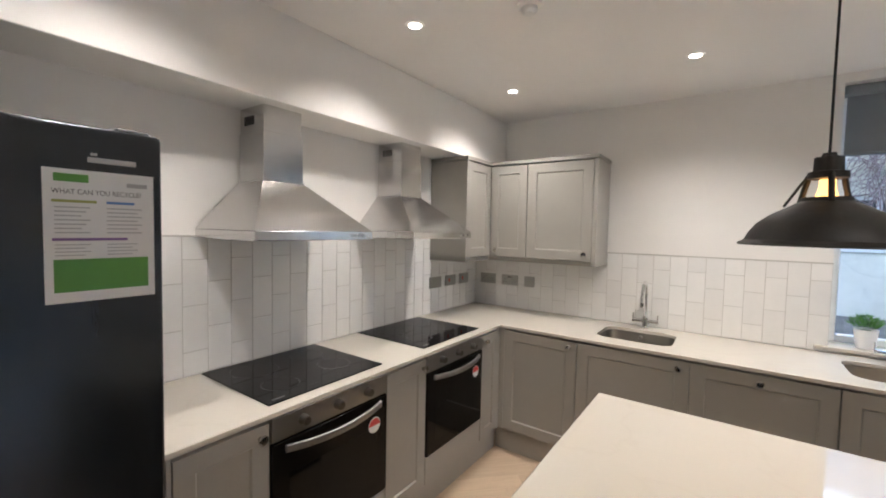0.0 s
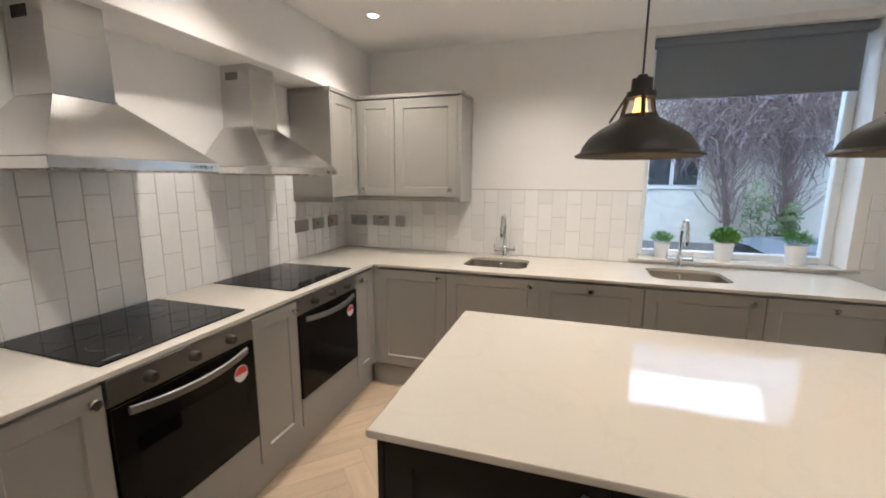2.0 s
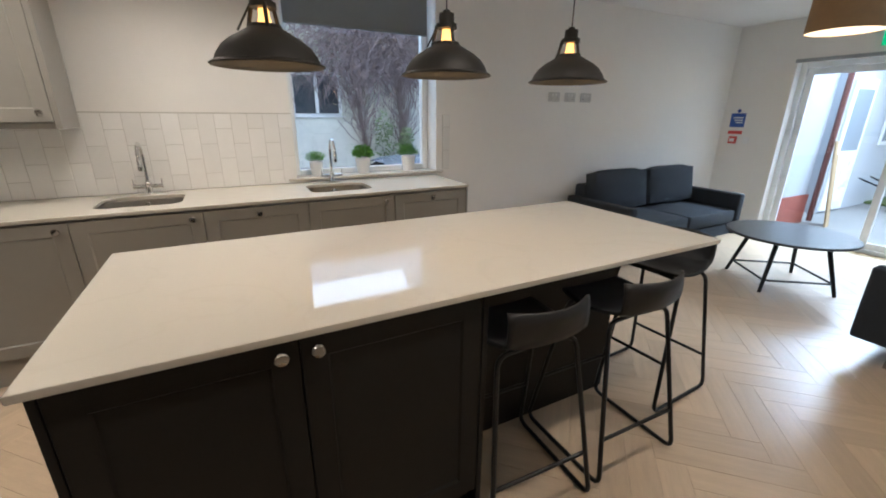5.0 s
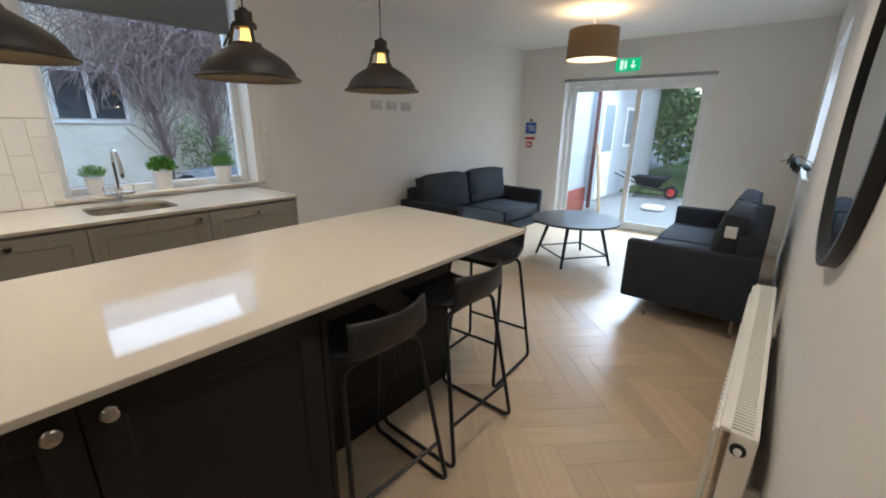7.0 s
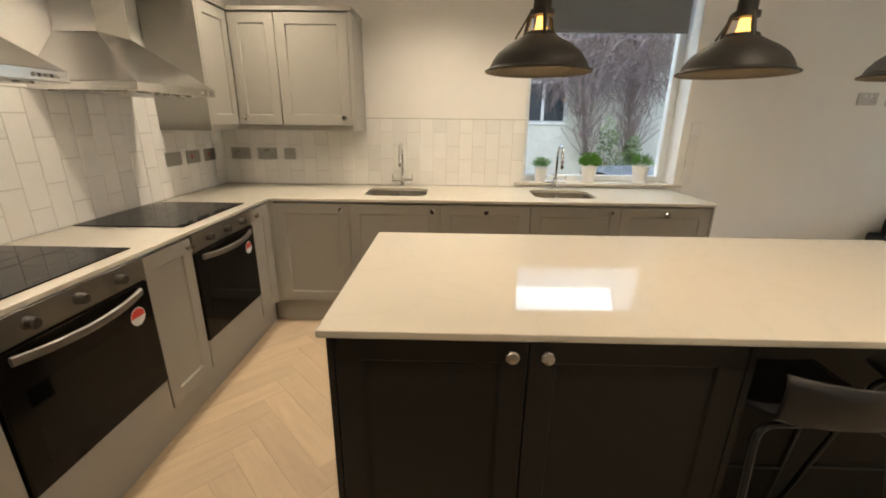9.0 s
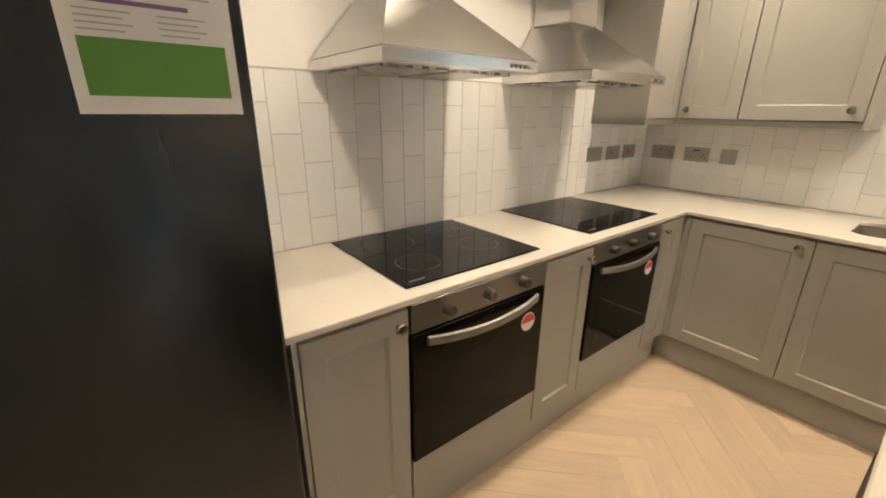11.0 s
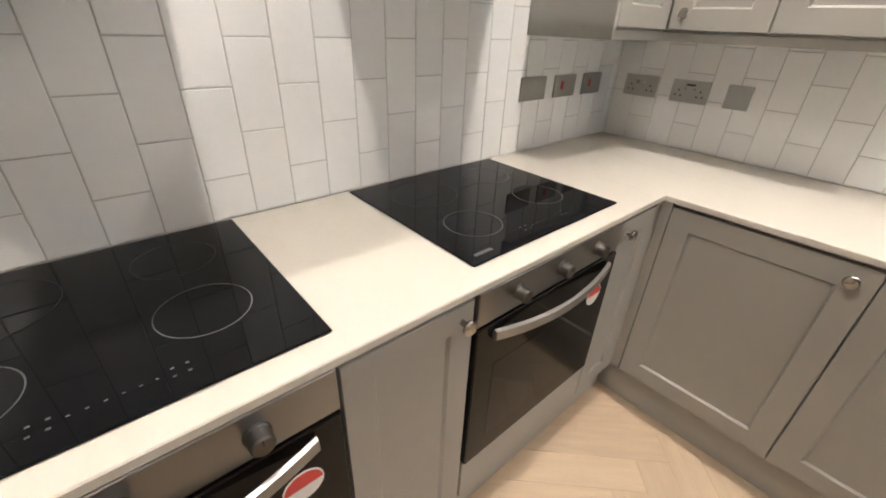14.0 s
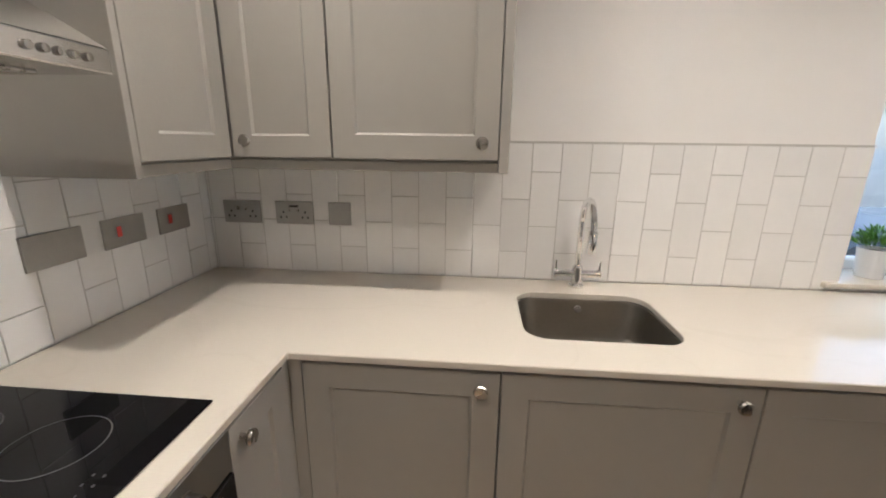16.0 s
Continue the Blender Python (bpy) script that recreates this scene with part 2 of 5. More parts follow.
# ---------------------------------------------------------------- mesh tools
def box(bm, x0, x1, y0, y1, z0, z1, bevel=0.0, seg=1):
    r = bmesh.ops.create_cube(bm, size=1, matrix=Matrix.Translation(((x0 + x1) / 2, (y0 + y1) / 2, (z0 + z1) / 2)) @ Matrix.Diagonal((abs(x1 - x0), abs(y1 - y0), abs(z1 - z0), 1)))
    if bevel:
        edges = list({e for v in r["verts"] for e in v.link_edges})
        bmesh.ops.bevel(bm, geom=edges, offset=bevel, segments=seg, affect="EDGES", profile=0.5)
    return bm


def B(x0, x1, y0, y1, z0, z1, bevel=0.0, seg=1):
    return box(bmesh.new(), x0, x1, y0, y1, z0, z1, bevel, seg)


def rod(bm, a, b, r0, r1=None, seg=10):
    a, b = Vector(a), Vector(b)
    d = b - a
    m = Matrix.Translation((a + b) / 2) @ d.to_track_quat("Z", "Y").to_matrix().to_4x4()
    bmesh.ops.create_cone(bm, cap_ends=True, segments=seg, radius1=r0, radius2=r0 if r1 is None else r1, depth=d.length, matrix=m)
    return bm


def tube(bm, pts, r, seg=8):
    pts = [Vector(p) for p in pts]
    rings, up = [], None
    for i, p in enumerate(pts):
        d = (pts[min(i + 1, len(pts) - 1)] - pts[max(i - 1, 0)]).normalized()
        u = d.orthogonal().normalized() if up is None else (up - d * up.dot(d)).normalized()
        up, w = u, d.cross(u)
        rings.append([bm.verts.new(p + r * (math.cos(k * math.tau / seg) * u + math.sin(k * math.tau / seg) * w)) for k in range(seg)])
    for a, b in zip(rings, rings[1:]):
        for k in range(seg):
            bm.faces.new((a[k], a[(k + 1) % seg], b[(k + 1) % seg], b[k]))
    bm.faces.new(rings[0][::-1]), bm.faces.new(rings[-1])
    return bm


def fillet(pts, r=0.04, n=5):
    pts = [Vector(p) for p in pts]
    out = [pts[0]]
    for a, p, b in zip(pts, pts[1:], pts[2:]):
        u, w = (a - p).normalized(), (b - p).normalized()
        p0, p1 = p + u * r, p + w * r
        out += [(1 - t) ** 2 * p0 + 2 * t * (1 - t) * p + t * t * p1 for t in [k / n for k in range(n + 1)]]
    return out + [pts[-1]]


def lathe(bm, profile, cx, cy, seg=32, axis=None):
    """Turns (radius, height) pairs round the vertical through cx, cy."""
    rings = []
    for r, z in profile:
        rings.append([bm.verts.new((cx + r * math.cos(k * math.tau / seg), cy + r * math.sin(k * math.tau / seg), z)) for k in range(seg)] if r > 1e-5 else [bm.verts.new((cx, cy, z))])
    for a, b in zip(rings, rings[1:]):
        for k in range(seg):
            q = [a[k % len(a)], a[(k + 1) % len(a)], b[(k + 1) % len(b)], b[k % len(b)]]
            q = [v for i, v in enumerate(q) if v not in q[:i]]
            if len(q) > 2:
                bm.faces.new(q)
    return bm


def turned(profile, base, way, seg=20):
    """A lathe laid along a direction, from base."""
    bm = lathe(bmesh.new(), profile, 0, 0, seg)
    bmesh.ops.transform(bm, matrix=Matrix.Translation(base) @ Vector(way).to_track_quat("Z", "Y").to_matrix().to_4x4(), verts=bm.verts)
    return bm


def prism(bm, outline, z0, z1):
    lo = [bm.verts.new((x, y, z0)) for x, y in outline]
    hi = [bm.verts.new((x, y, z1)) for x, y in outline]
    bm.faces.new(lo[::-1]), bm.faces.new(hi)
    for i in range(len(lo)):
        j = (i + 1) % len(lo)
        bm.faces.new((lo[i], lo[j], hi[j], hi[i]))
    return bm


def round_rect(x0, x1, y0, y1, r, n=6):
    out = []
    for cx, cy, a0 in ((x1 - r, y1 - r, 0), (x0 + r, y1 - r, 90), (x0 + r, y0 + r, 180), (x1 - r, y0 + r, 270)):
        out += [(cx + r * math.cos(radians(a0 + 90 * k / n)), cy + r * math.sin(radians(a0 + 90 * k / n))) for k in range(n + 1)]
    return out


def make(name, bm, material, smooth=False):
    bmesh.ops.recalc_face_normals(bm, faces=bm.faces)
    me = bpy.data.meshes.new(name)
    bm.to_mesh(me)
    bm.free()
    me.materials.append(material)
    if smooth:
        me.polygons.foreach_set("use_smooth", [True] * len(me.polygons))
        me.set_sharp_from_angle(angle=radians(35))
    return new(name, me)


def part(name, bm, material, parent, label="", smooth=True):
    ob = make(name, bm, material, smooth)
    ob.parent = parent
    if parent.type == "EMPTY":
        ob.matrix_parent_inverse = parent.matrix_basis.inverted()
    return tagged(ob, label)


def thing(name, at, label, category, group=""):
    ob = new(name)
    ob.empty_display_size = 0.1
    ob.matrix_basis = Matrix.Translation(at)
    return tagged(ob, label, category, group)


def structure(name, bm, material, label, category="", smooth=False):
    return tagged(make(name, bm, material, smooth), label, category or name.split("_")[0], "", "structure")


# ---------------------------------------------------------------- large structure
RX, SY, TH = 7.85, -3.47, 0.30      # inner face of the end wall and the side wall, wall thickness
WX0, WX1, WZ0, WZ1 = 2.37, 3.57, 0.93, 2.43   # kitchen window opening
DY0, DY1, DZ = -2.51, -0.69, 2.01   # patio door opening
SX0, SX1, SZ0, SZ1 = 5.65, 6.95, 1.08, 2.08   # side window opening
HX0, HX1 = 1.15, 2.32               # hall doorway

structure("floor", box(B(-0.3, RX + 0.3, SY - TH, 0.3, -0.12, -0.012), -0.3, HX1 + 0.1, -5.3, SY - TH, -0.12, -0.012), GROUT, "dark screed under the herringbone floor")
structure("ceiling", box(B(-0.3, RX + 0.3, SY - TH, 0.3, CEIL, CEIL + 0.15), -0.3, HX1 + 0.1, -5.3, SY - TH, CEIL, CEIL + 0.15), CEILING, "smooth matt white painted ceiling")
structure("wall_west", B(-TH, 0, -5.2, TH, -0.1, CEIL), WALL, "white painted wall behind the hobs", "wall")
bm = B(0, WX0, 0, TH, -0.1, CEIL)
box(bm, WX1, RX + TH, 0, TH, -0.1, CEIL), box(bm, WX0, WX1, 0, TH, -0.1, WZ0), box(bm, WX0, WX1, 0, TH, WZ1, CEIL)
structure("wall_north", bm, WALL, "white painted wall with the kitchen window", "wall")
bm = B(RX, RX + TH, DY1, 0, -0.1, CEIL)
box(bm, RX, RX + TH, SY - TH, DY0, -0.1, CEIL), box(bm, RX, RX + TH, DY0, DY1, DZ, CEIL)
structure("wall_east", bm, WALL, "white painted wall with the patio door", "wall")
bm = B(0, HX0, SY - 0.12, SY, -0.1, CEIL)
box(bm, HX1, SX0, SY - TH, SY, -0.1, CEIL), box(bm, SX1, RX, SY - TH, SY, -0.1, CEIL)
box(bm, SX0, SX1, SY - TH, SY, -0.1, SZ0), box(bm, SX0, SX1, SY - TH, SY, SZ1, CEIL), box(bm, HX0, HX1, SY - 0.12, SY, 2.05, CEIL)
structure("wall_south", bm, WALL, "white painted wall with radiator and mirror", "wall")
bm = B(HX1, HX1 + 0.1, -5.2, SY - TH, -0.1, CEIL)
box(bm, -0.1, HX1 + 0.1, -5.3, -5.2, -0.1, CEIL)
structure("wall_hall", bm, WALL, "plain white wall of the hall", "wall")
structure("bulkhead", B(0, 0.285, SY, 0, 2.10, CEIL, 0.003), WALL, "white boxed bulkhead above the extractor hoods", "bulkhead")
bm = B(3.66, RX, -0.016, 0, 0, 0.12, 0.004)
box(bm, RX - 0.016, RX, DY1 + 0.03, -0.016, 0, 0.12, 0.004), box(bm, RX - 0.016, RX, SY, DY0 - 0.03, 0, 0.12, 0.004), box(bm, HX1 + 0.03, RX - 0.016, SY, SY + 0.016, 0, 0.12, 0.004)
structure("baseboard", bm, GLOSSWHITE, "white gloss painted skirting board", "baseboard")

# kitchen window
win = tagged(new("window_1"), "white plastic framed kitchen window", "window", "", "structure")
win.matrix_basis = Matrix.Translation((2.97, 0.2, WZ0))
FY0, FY1 = 0.17, 0.235
bm = B(WX0, WX0 + 0.055, FY0, FY1, WZ0, WZ1, 0.006)
box(bm, WX1 - 0.055, WX1, FY0, FY1, WZ0, WZ1, 0.006), box(bm, WX0 + 0.055, WX1 - 0.055, FY0, FY1, WZ0, WZ0 + 0.055, 0.006), box(bm, WX0 + 0.055, WX1 - 0.055, FY0, FY1, WZ1 - 0.055, WZ1, 0.006)
part("window_frame", bm, UPVC, win)
pane = part("pane", B(WX0 + 0.05, WX1 - 0.05, 0.195, 0.205, WZ0 + 0.05, WZ1 - 0.05), GLASS, win, smooth=False)
pane.visible_shadow = False
part("window_sill", B(2.31, 3.63, -0.03, FY0, WZ0 - 0.006, WZ0 + 0.014, 0.004, 2), QUARTZ, win, "white quartz window board")

# patio door
door = tagged(new("door_1"), "white sliding glazed patio door, closed", "patio door", "", "structure")
door.matrix_basis = Matrix.Translation((RX + 0.12, -1.6, 0))
DX0, DX1 = RX + 0.11, RX + 0.18
bm = B(DX0, DX1, DY1 - 0.06, DY1, 0, DZ, 0.005)
box(bm, DX0, DX1, DY0, DY0 + 0.06, 0, DZ, 0.005), box(bm, DX0, DX1, DY0 + 0.06, DY1 - 0.06, DZ - 0.06, DZ, 0.005), box(bm, DX0, DX1, DY0 + 0.06, DY1 - 0.06, 0, 0.045, 0.005)
part("door_frame", bm, UPVC, door)
for k, (a, b, off) in enumerate(((DY0 + 0.06, -1.64, 0.0), (-1.70, DY1 - 0.06, 0.035))):
    x0, x1 = DX0 + off + 0.003, DX0 + off + 0.032
    bm = B(x0, x1, a, a + 0.065, 0.05, DZ - 0.062, 0.004)
    box(bm, x0, x1, b - 0.065, b, 0.05, DZ - 0.062, 0.004), box(bm, x0, x1, a + 0.065, b - 0.065, 0.05, 0.12, 0.004), box(bm, x0, x1, a + 0.065, b - 0.065, DZ - 0.13, DZ - 0.062, 0.004)
    sash = part("sash", bm, UPVC, door)
    p = part("pane", B(x0 + 0.012, x0 + 0.018, a + 0.06, b - 0.06, 0.115, DZ - 0.125), GLASS, sash, smooth=False)
    p.visible_shadow = False
part("door_handle", B(DX0 - 0.025, DX0 + 0.004, -1.685, -1.66, 0.95, 1.15, 0.008, 2), UPVC, door)
structure("trim", B(RX - 0.012, RX + 0.0, DY0 - 0.02, DY1 + 0.02, DZ - 0.004, DZ + 0.035, 0.004), TRACKGREY, "grey-white track cover above the patio door", "trim")
structure("threshold", B(RX + 0.0, DX0 - 0.002, DY0, DY1, -0.02, 0.004, 0.002), TIMBER, "pale wooden door threshold", "threshold")

# side window
win = tagged(new("window_2"), "white framed side window above the sofa", "window", "", "structure")
win.matrix_basis = Matrix.Translation((6.3, SY - 0.2, SZ0))
bm = B(SX0, SX0 + 0.06, SY - 0.24, SY - 0.18, SZ0, SZ1, 0.005)
box(bm, SX1 - 0.06, SX1, SY - 0.24, SY - 0.18, SZ0, SZ1, 0.005), box(bm, SX0 + 0.06, SX1 - 0.06, SY - 0.24, SY - 0.18, SZ0, SZ0 + 0.06, 0.005), box(bm, SX0 + 0.06, SX1 - 0.06, SY - 0.24, SY - 0.18, SZ1 - 0.06, SZ1, 0.005)
part("window_frame", bm, UPVC, win)
p = part("pane", B(SX0 + 0.05, SX1 - 0.05, SY - 0.215, SY - 0.205, SZ0 + 0.05, SZ1 - 0.05), GLASS, win, smooth=False)
p.visible_shadow = False
part("window_sill", B(SX0 - 0.03, SX1 + 0.03, SY - 0.18, SY + 0.04, SZ0 - 0.015, SZ0 + 0.008, 0.004), GLOSSWHITE, win)

# ---------------------------------------------------------------- worktops
CT = 0.910
SINKS = [(1.205, 1.635, -0.505, -0.155), (2.395, 2.825, -0.505, -0.155)]


def slab(outline, holes, z0, z1):
    bm = bmesh.new()
    loops = []
    for loop in [outline] + holes:
        vs = [bm.verts.new((x, y, z1)) for x, y in loop]
        loops.append(vs)
        for i in range(len(vs)):
            bm.edges.new((vs[i], vs[(i + 1) % len(vs)]))
    bmesh.ops.triangle_fill(bm, use_beauty=True, use_dissolve=False, edges=bm.edges[:])
    r = bmesh.ops.extrude_face_region(bm, geom=bm.faces[:])
    bmesh.ops.translate(bm, vec=(0, 0, z0 - z1), verts=[v for v in r["geom"] if isinstance(v, bmesh.types.BMVert)])
    return bm


FX, FY = 0.608, -0.648
ob = make("worktop", slab([(0.012, -2.715), (FX, -2.715), (FX, FY), (3.53, FY), (3.53, -0.012), (0.012, -0.012)], [round_rect(*s, 0.07) for s in SINKS], CT - 0.02, CT), QUARTZ)
bev = ob.modifiers.new("edge", "BEVEL")
bev.width, bev.limit_method, bev.angle_limit = 0.0025, "ANGLE", radians(60)
tagged(ob, "white veined quartz L-shaped kitchen worktop", "worktop")


def sink(x0, x1, y0, y1):
    t = thing("sink", ((x0 + x1) / 2, (y0 + y1) / 2, 0.71), "brushed steel undermount sink bowl in the worktop", "sink", "undermount sinks")
    bm = bmesh.new()
    rings = []
    for off, r, z in ((-0.012, 0.08, CT - 0.0215), (0.0, 0.075, CT - 0.0215), (0.004, 0.072, CT - 0.03), (0.012, 0.07, 0.76), (0.03, 0.06, 0.735), (0.06, 0.05, 0.73)):
        rings.append([bm.verts.new((x, y, z)) for x, y in round_rect(x0 + off, x1 - off, y0 + off, y1 - off, r)])
    for a, b in zip(rings, rings[1:]):
        for k in range(len(a)):
            bm.faces.new((a[k], a[(k + 1) % len(a)], b[(k + 1) % len(b)], b[k]))
    bm.faces.new(rings[-1])
    ob = part("bowl", bm, SINKSTEEL, t)
    sol = ob.modifiers.new("wall", "SOLIDIFY")
    sol.thickness, sol.offset = 0.0015, -1
    cx = (x0 + x1) / 2
    part("overflow", turned([(0, 0), (0.011, 0), (0.014, 0.003), (0.012, 0.005), (0.006, 0.004), (0, 0.002)], (cx, y1 - 0.012, 0.86), (0, -1, 0)), CHROME, t)
    part("drain", lathe(bmesh.new(), [(0.0, 0.734), (0.02, 0.734), (0.028, 0.738), (0.04, 0.736), (0.042, 0.7315)], cx, (y0 + y1) / 2, 24), CHROME, t)


for s in SINKS:
    sink(*s)


def tap(x, y):
    t = thing("kitchen_tap", (x, y, CT), "chrome swan-neck mixer tap with two levers", "tap", "mixer taps")
    bm = lathe(bmesh.new(), [(0, CT), (0.027, CT), (0.027, CT + 0.008), (0.018, CT + 0.014), (0.018, CT + 0.075), (0.013, CT + 0.082), (0, CT + 0.082)], x, y, 24)
    part("tap_body", bm, CHROME, t)
    pts = [(x, y, CT + 0.07), (x, y, CT + 0.24)] + [(x, y - 0.075 + 0.075 * math.cos(a), CT + 0.24 + 0.085 * math.sin(a)) for a in [math.pi * k / 12 for k in range(1, 12)]] + [(x, y - 0.15, CT + 0.235)]
    part("spout", tube(bmesh.new(), pts, 0.011, 12), CHROME, t)
    part("spray_head", turned([(0, 0), (0.013, 0), (0.0155, 0.02), (0.014, 0.07), (0.011, 0.075), (0, 0.075)], (x, y - 0.15, CT + 0.165), (0, 0, 1)), CHROME, t)
    cross = part("valve_bar", rod(bmesh.new(), (x - 0.07, y, CT + 0.05), (x + 0.07, y, CT + 0.05), 0.0135, None, 16), CHROME, t)
    for sx in (-1, 1):
        bm = rod(bmesh.new(), (x + sx * 0.070, y, CT + 0.05), (x + sx * 0.082, y, CT + 0.05), 0.016, None, 16)
        rod(bm, (x + sx * 0.076, y, CT + 0.05), (x + sx * 0.078, y - 0.006, CT + 0.10), 0.005, 0.0035, 10)
        part("lever", bm, CHROME, t)


tap(1.43, -0.075)
tap(2.62, -0.075)


# ---------------------------------------------------------------- cabinets
def shaker(w, h, t=0.02, rail=0.092, m=None):
    """A shaker door in its own plane: x along the width, z up, front at y = 0."""
    bm = B(0, w, 0, t, 0, h)
    edges = [e for e in bm.edges if all(v.co.y < 1e-5 for v in e.verts)]
    bmesh.ops.bevel(bm, geom=edges, offset=0.0015, segments=1, affect="EDGES")
    face = min(bm.faces, key=lambda f: (round(f.calc_center_median().y, 5), -f.calc_area()))
    bmesh.ops.inset_region(bm, faces=[face], thickness=rail)
    bmesh.ops.inset_region(bm, faces=[face], thickness=0.009, depth=-0.008)
    return bm


def place(bm, m):
    bmesh.ops.transform(bm, matrix=m, verts=bm.verts)
    return bm


KNOB = [(0, 0), (0.007, 0), (0.006, 0.012), (0.008, 0.017), (0.0165, 0.019), (0.018, 0.024), (0.015, 0.029), (0, 0.031)]


def facing(side, a, plane, z):
    """Where a door's local frame goes: side 'x' looks along +x, 'y' along -y, 's' along -y for the island."""
    if side == "x":
        return Matrix.Translation((plane, a, z)) @ Matrix.Rotation(radians(90), 4, "Z")
    return Matrix.Translation((a, plane, z))


def door_on(t, side, a0, a1, plane, z0, z1, knob, paint=CAB, name="door", rail=0.092):
    d = part(name, place(shaker(a1 - a0, z1 - z0, rail=rail), facing(side, a0, plane, z0)), paint, t, smooth=False)
    if knob:
        ka, kz = knob
        at, way = ((plane, ka, kz), (1, 0, 0)) if side == "x" else ((ka, plane, kz), (0, -1, 0))
        part("knob", turned(KNOB, at, way), NICKEL, d, "satin nickel knob")
    return d


TOPZ, BOTZ = 0.875, 0.175
BL = "stone grey shaker base cabinet under the quartz worktop"
XF, YF = 0.600, -0.632     # door fronts


def base_left(y0, y1, knob_y, label):
    t = thing("base_cabinet", (0.3, (y0 + y1) / 2, 0), label, "cabinet", "base cabinets")
    part("body", B(0.02, XF - 0.022, y0, y1, 0.169, CT - 0.021), CAB_IN, t, smooth=False)
    door_on(t, "x", y0 + 0.002, y1 - 0.002, XF, BOTZ, TOPZ, (knob_y, 0.834), rail=0.085)
    return t


base_left(-2.685, -2.378, -2.415, "narrow stone grey shaker base cabinet beside the fridge")
base_left(-1.782, -1.478, -1.512, "narrow stone grey shaker base cabinet between the ovens")
base_left(-0.888, -0.662, -0.85, "narrow stone grey shaker corner cabinet beside the oven")


def base_back(x0, x1, knob_x):
    t = thing("base_cabinet", ((x0 + x1) / 2, -0.3, 0), BL, "cabinet", "base cabinets")
    bm = B(x0, x1, YF + 0.022, -0.02, 0.169, 0.69)
    box(bm, x0, x1, YF + 0.022, YF + 0.07, 0.69, CT - 0.021), box(bm, x0, x0 + 0.018, YF + 0.07, -0.02, 0.69, CT - 0.021), box(bm, x1 - 0.018, x1, YF + 0.07, -0.02, 0.69, CT - 0.021)
    part("body", bm, CAB_IN, t, smooth=False)
    door_on(t, "y", x0 + 0.002, x1 - 0.002, YF, BOTZ, TOPZ, (knob_x, 0.836))


base_back(0.632, 1.134, 1.085)
base_back(1.134, 1.742, 1.688)
base_back(1.742, 2.334, 2.04)
base_back(2.334, 2.928, 2.86)
base_back(2.928, 3.515, 3.22)
bm = B(0.56, 0.597, -0.661, -0.60, 0.169, CT - 0.0205)
box(bm, 0.597, 0.631, -0.629, -0.60, 0.169, CT - 0.0205)
tagged(make("corner_post", bm, CAB), "stone grey corner post between the cabinet runs", "panel")
bm = B(0.04, 0.555, -2.685, -0.60, 0.0, 0.168, 0.002)
box(bm, 0.555, 3.50, -0.585, -0.567, 0.0, 0.168, 0.002)
tagged(make("plinth", bm, CAB), "stone grey plinth board along the kitchen units", "plinth")
tagged(make("end_panel", B(0.012, 0.600, -2.700, -2.687, 0, CT - 0.0205, 0.001), CAB), "stone grey end panel between worktop and fridge", "panel")
tagged(make("end_panel", B(3.5155, 3.528, -0.636, -0.014, 0, CT - 0.0205, 0.001), CAB), "stone grey end panel closing the cabinet run", "panel")

# wall cabinets
UZ0, UZ1 = 1.36, 2.065
t = thing("wall_cabinet", (0.2, -0.2, UZ0), "stone grey L-shaped corner wall cabinet", "cabinet", "wall cabinets")
part("body", prism(bmesh.new(), [(0.011, -0.672), (0.310, -0.672), (0.310, -0.310), (0.636, -0.310), (0.636, -0.011), (0.011, -0.011)], UZ0, UZ1), CAB, t, smooth=False)
door_on(t, "x", -0.668, -0.336, 0.332, UZ0 + 0.005, UZ1 - 0.004, None, rail=0.085)
door_on(t, "y", 0.336, 0.634, -0.332, UZ0 + 0.005, UZ1 - 0.004, (0.385, 1.412), rail=0.085)
t2 = thing("wall_cabinet", (0.88, -0.2, UZ0), "stone grey shaker wall cabinet above the worktop", "cabinet", "wall cabinets")
part("body", B(0.637, 1.118, -0.310, -0.011, UZ0, UZ1), CAB, t2, smooth=False)
part("side_panel", B(1.119, 1.146, -0.334, -0.011, UZ0 - 0.03, UZ1, 0.001), CAB, t2, smooth=False)
door_on(t2, "y", 0.640, 1.116, -0.332, UZ0 + 0.005, UZ1 - 0.004, (1.07, 1.412))
part("side_panel", B(0.011, 0.334, -0.692, -0.673, UZ0 - 0.03, UZ1, 0.001), CAB, t, smooth=False)
L_OUT = [(0.011, -0.697), (0.342, -0.697), (0.342, -0.342), (1.151, -0.342), (1.151, -0.011), (0.011, -0.011)]
tagged(make("cornice", prism(bmesh.new(), L_OUT, UZ1 + 0.004, UZ1 + 0.028), CAB), "stone grey cornice board on the wall cabinets", "cornice")
bm = B(0.296, 0.314, -0.672, -0.314, UZ0 - 0.03, UZ0 - 0.0005, 0.002)
box(bm, 0.296, 1.118, -0.314, -0.296, UZ0 - 0.03, UZ0 - 0.0005, 0.002)
tagged(make("pelmet", bm, CAB), "stone grey light pelmet under the wall cabinets", "pelmet")


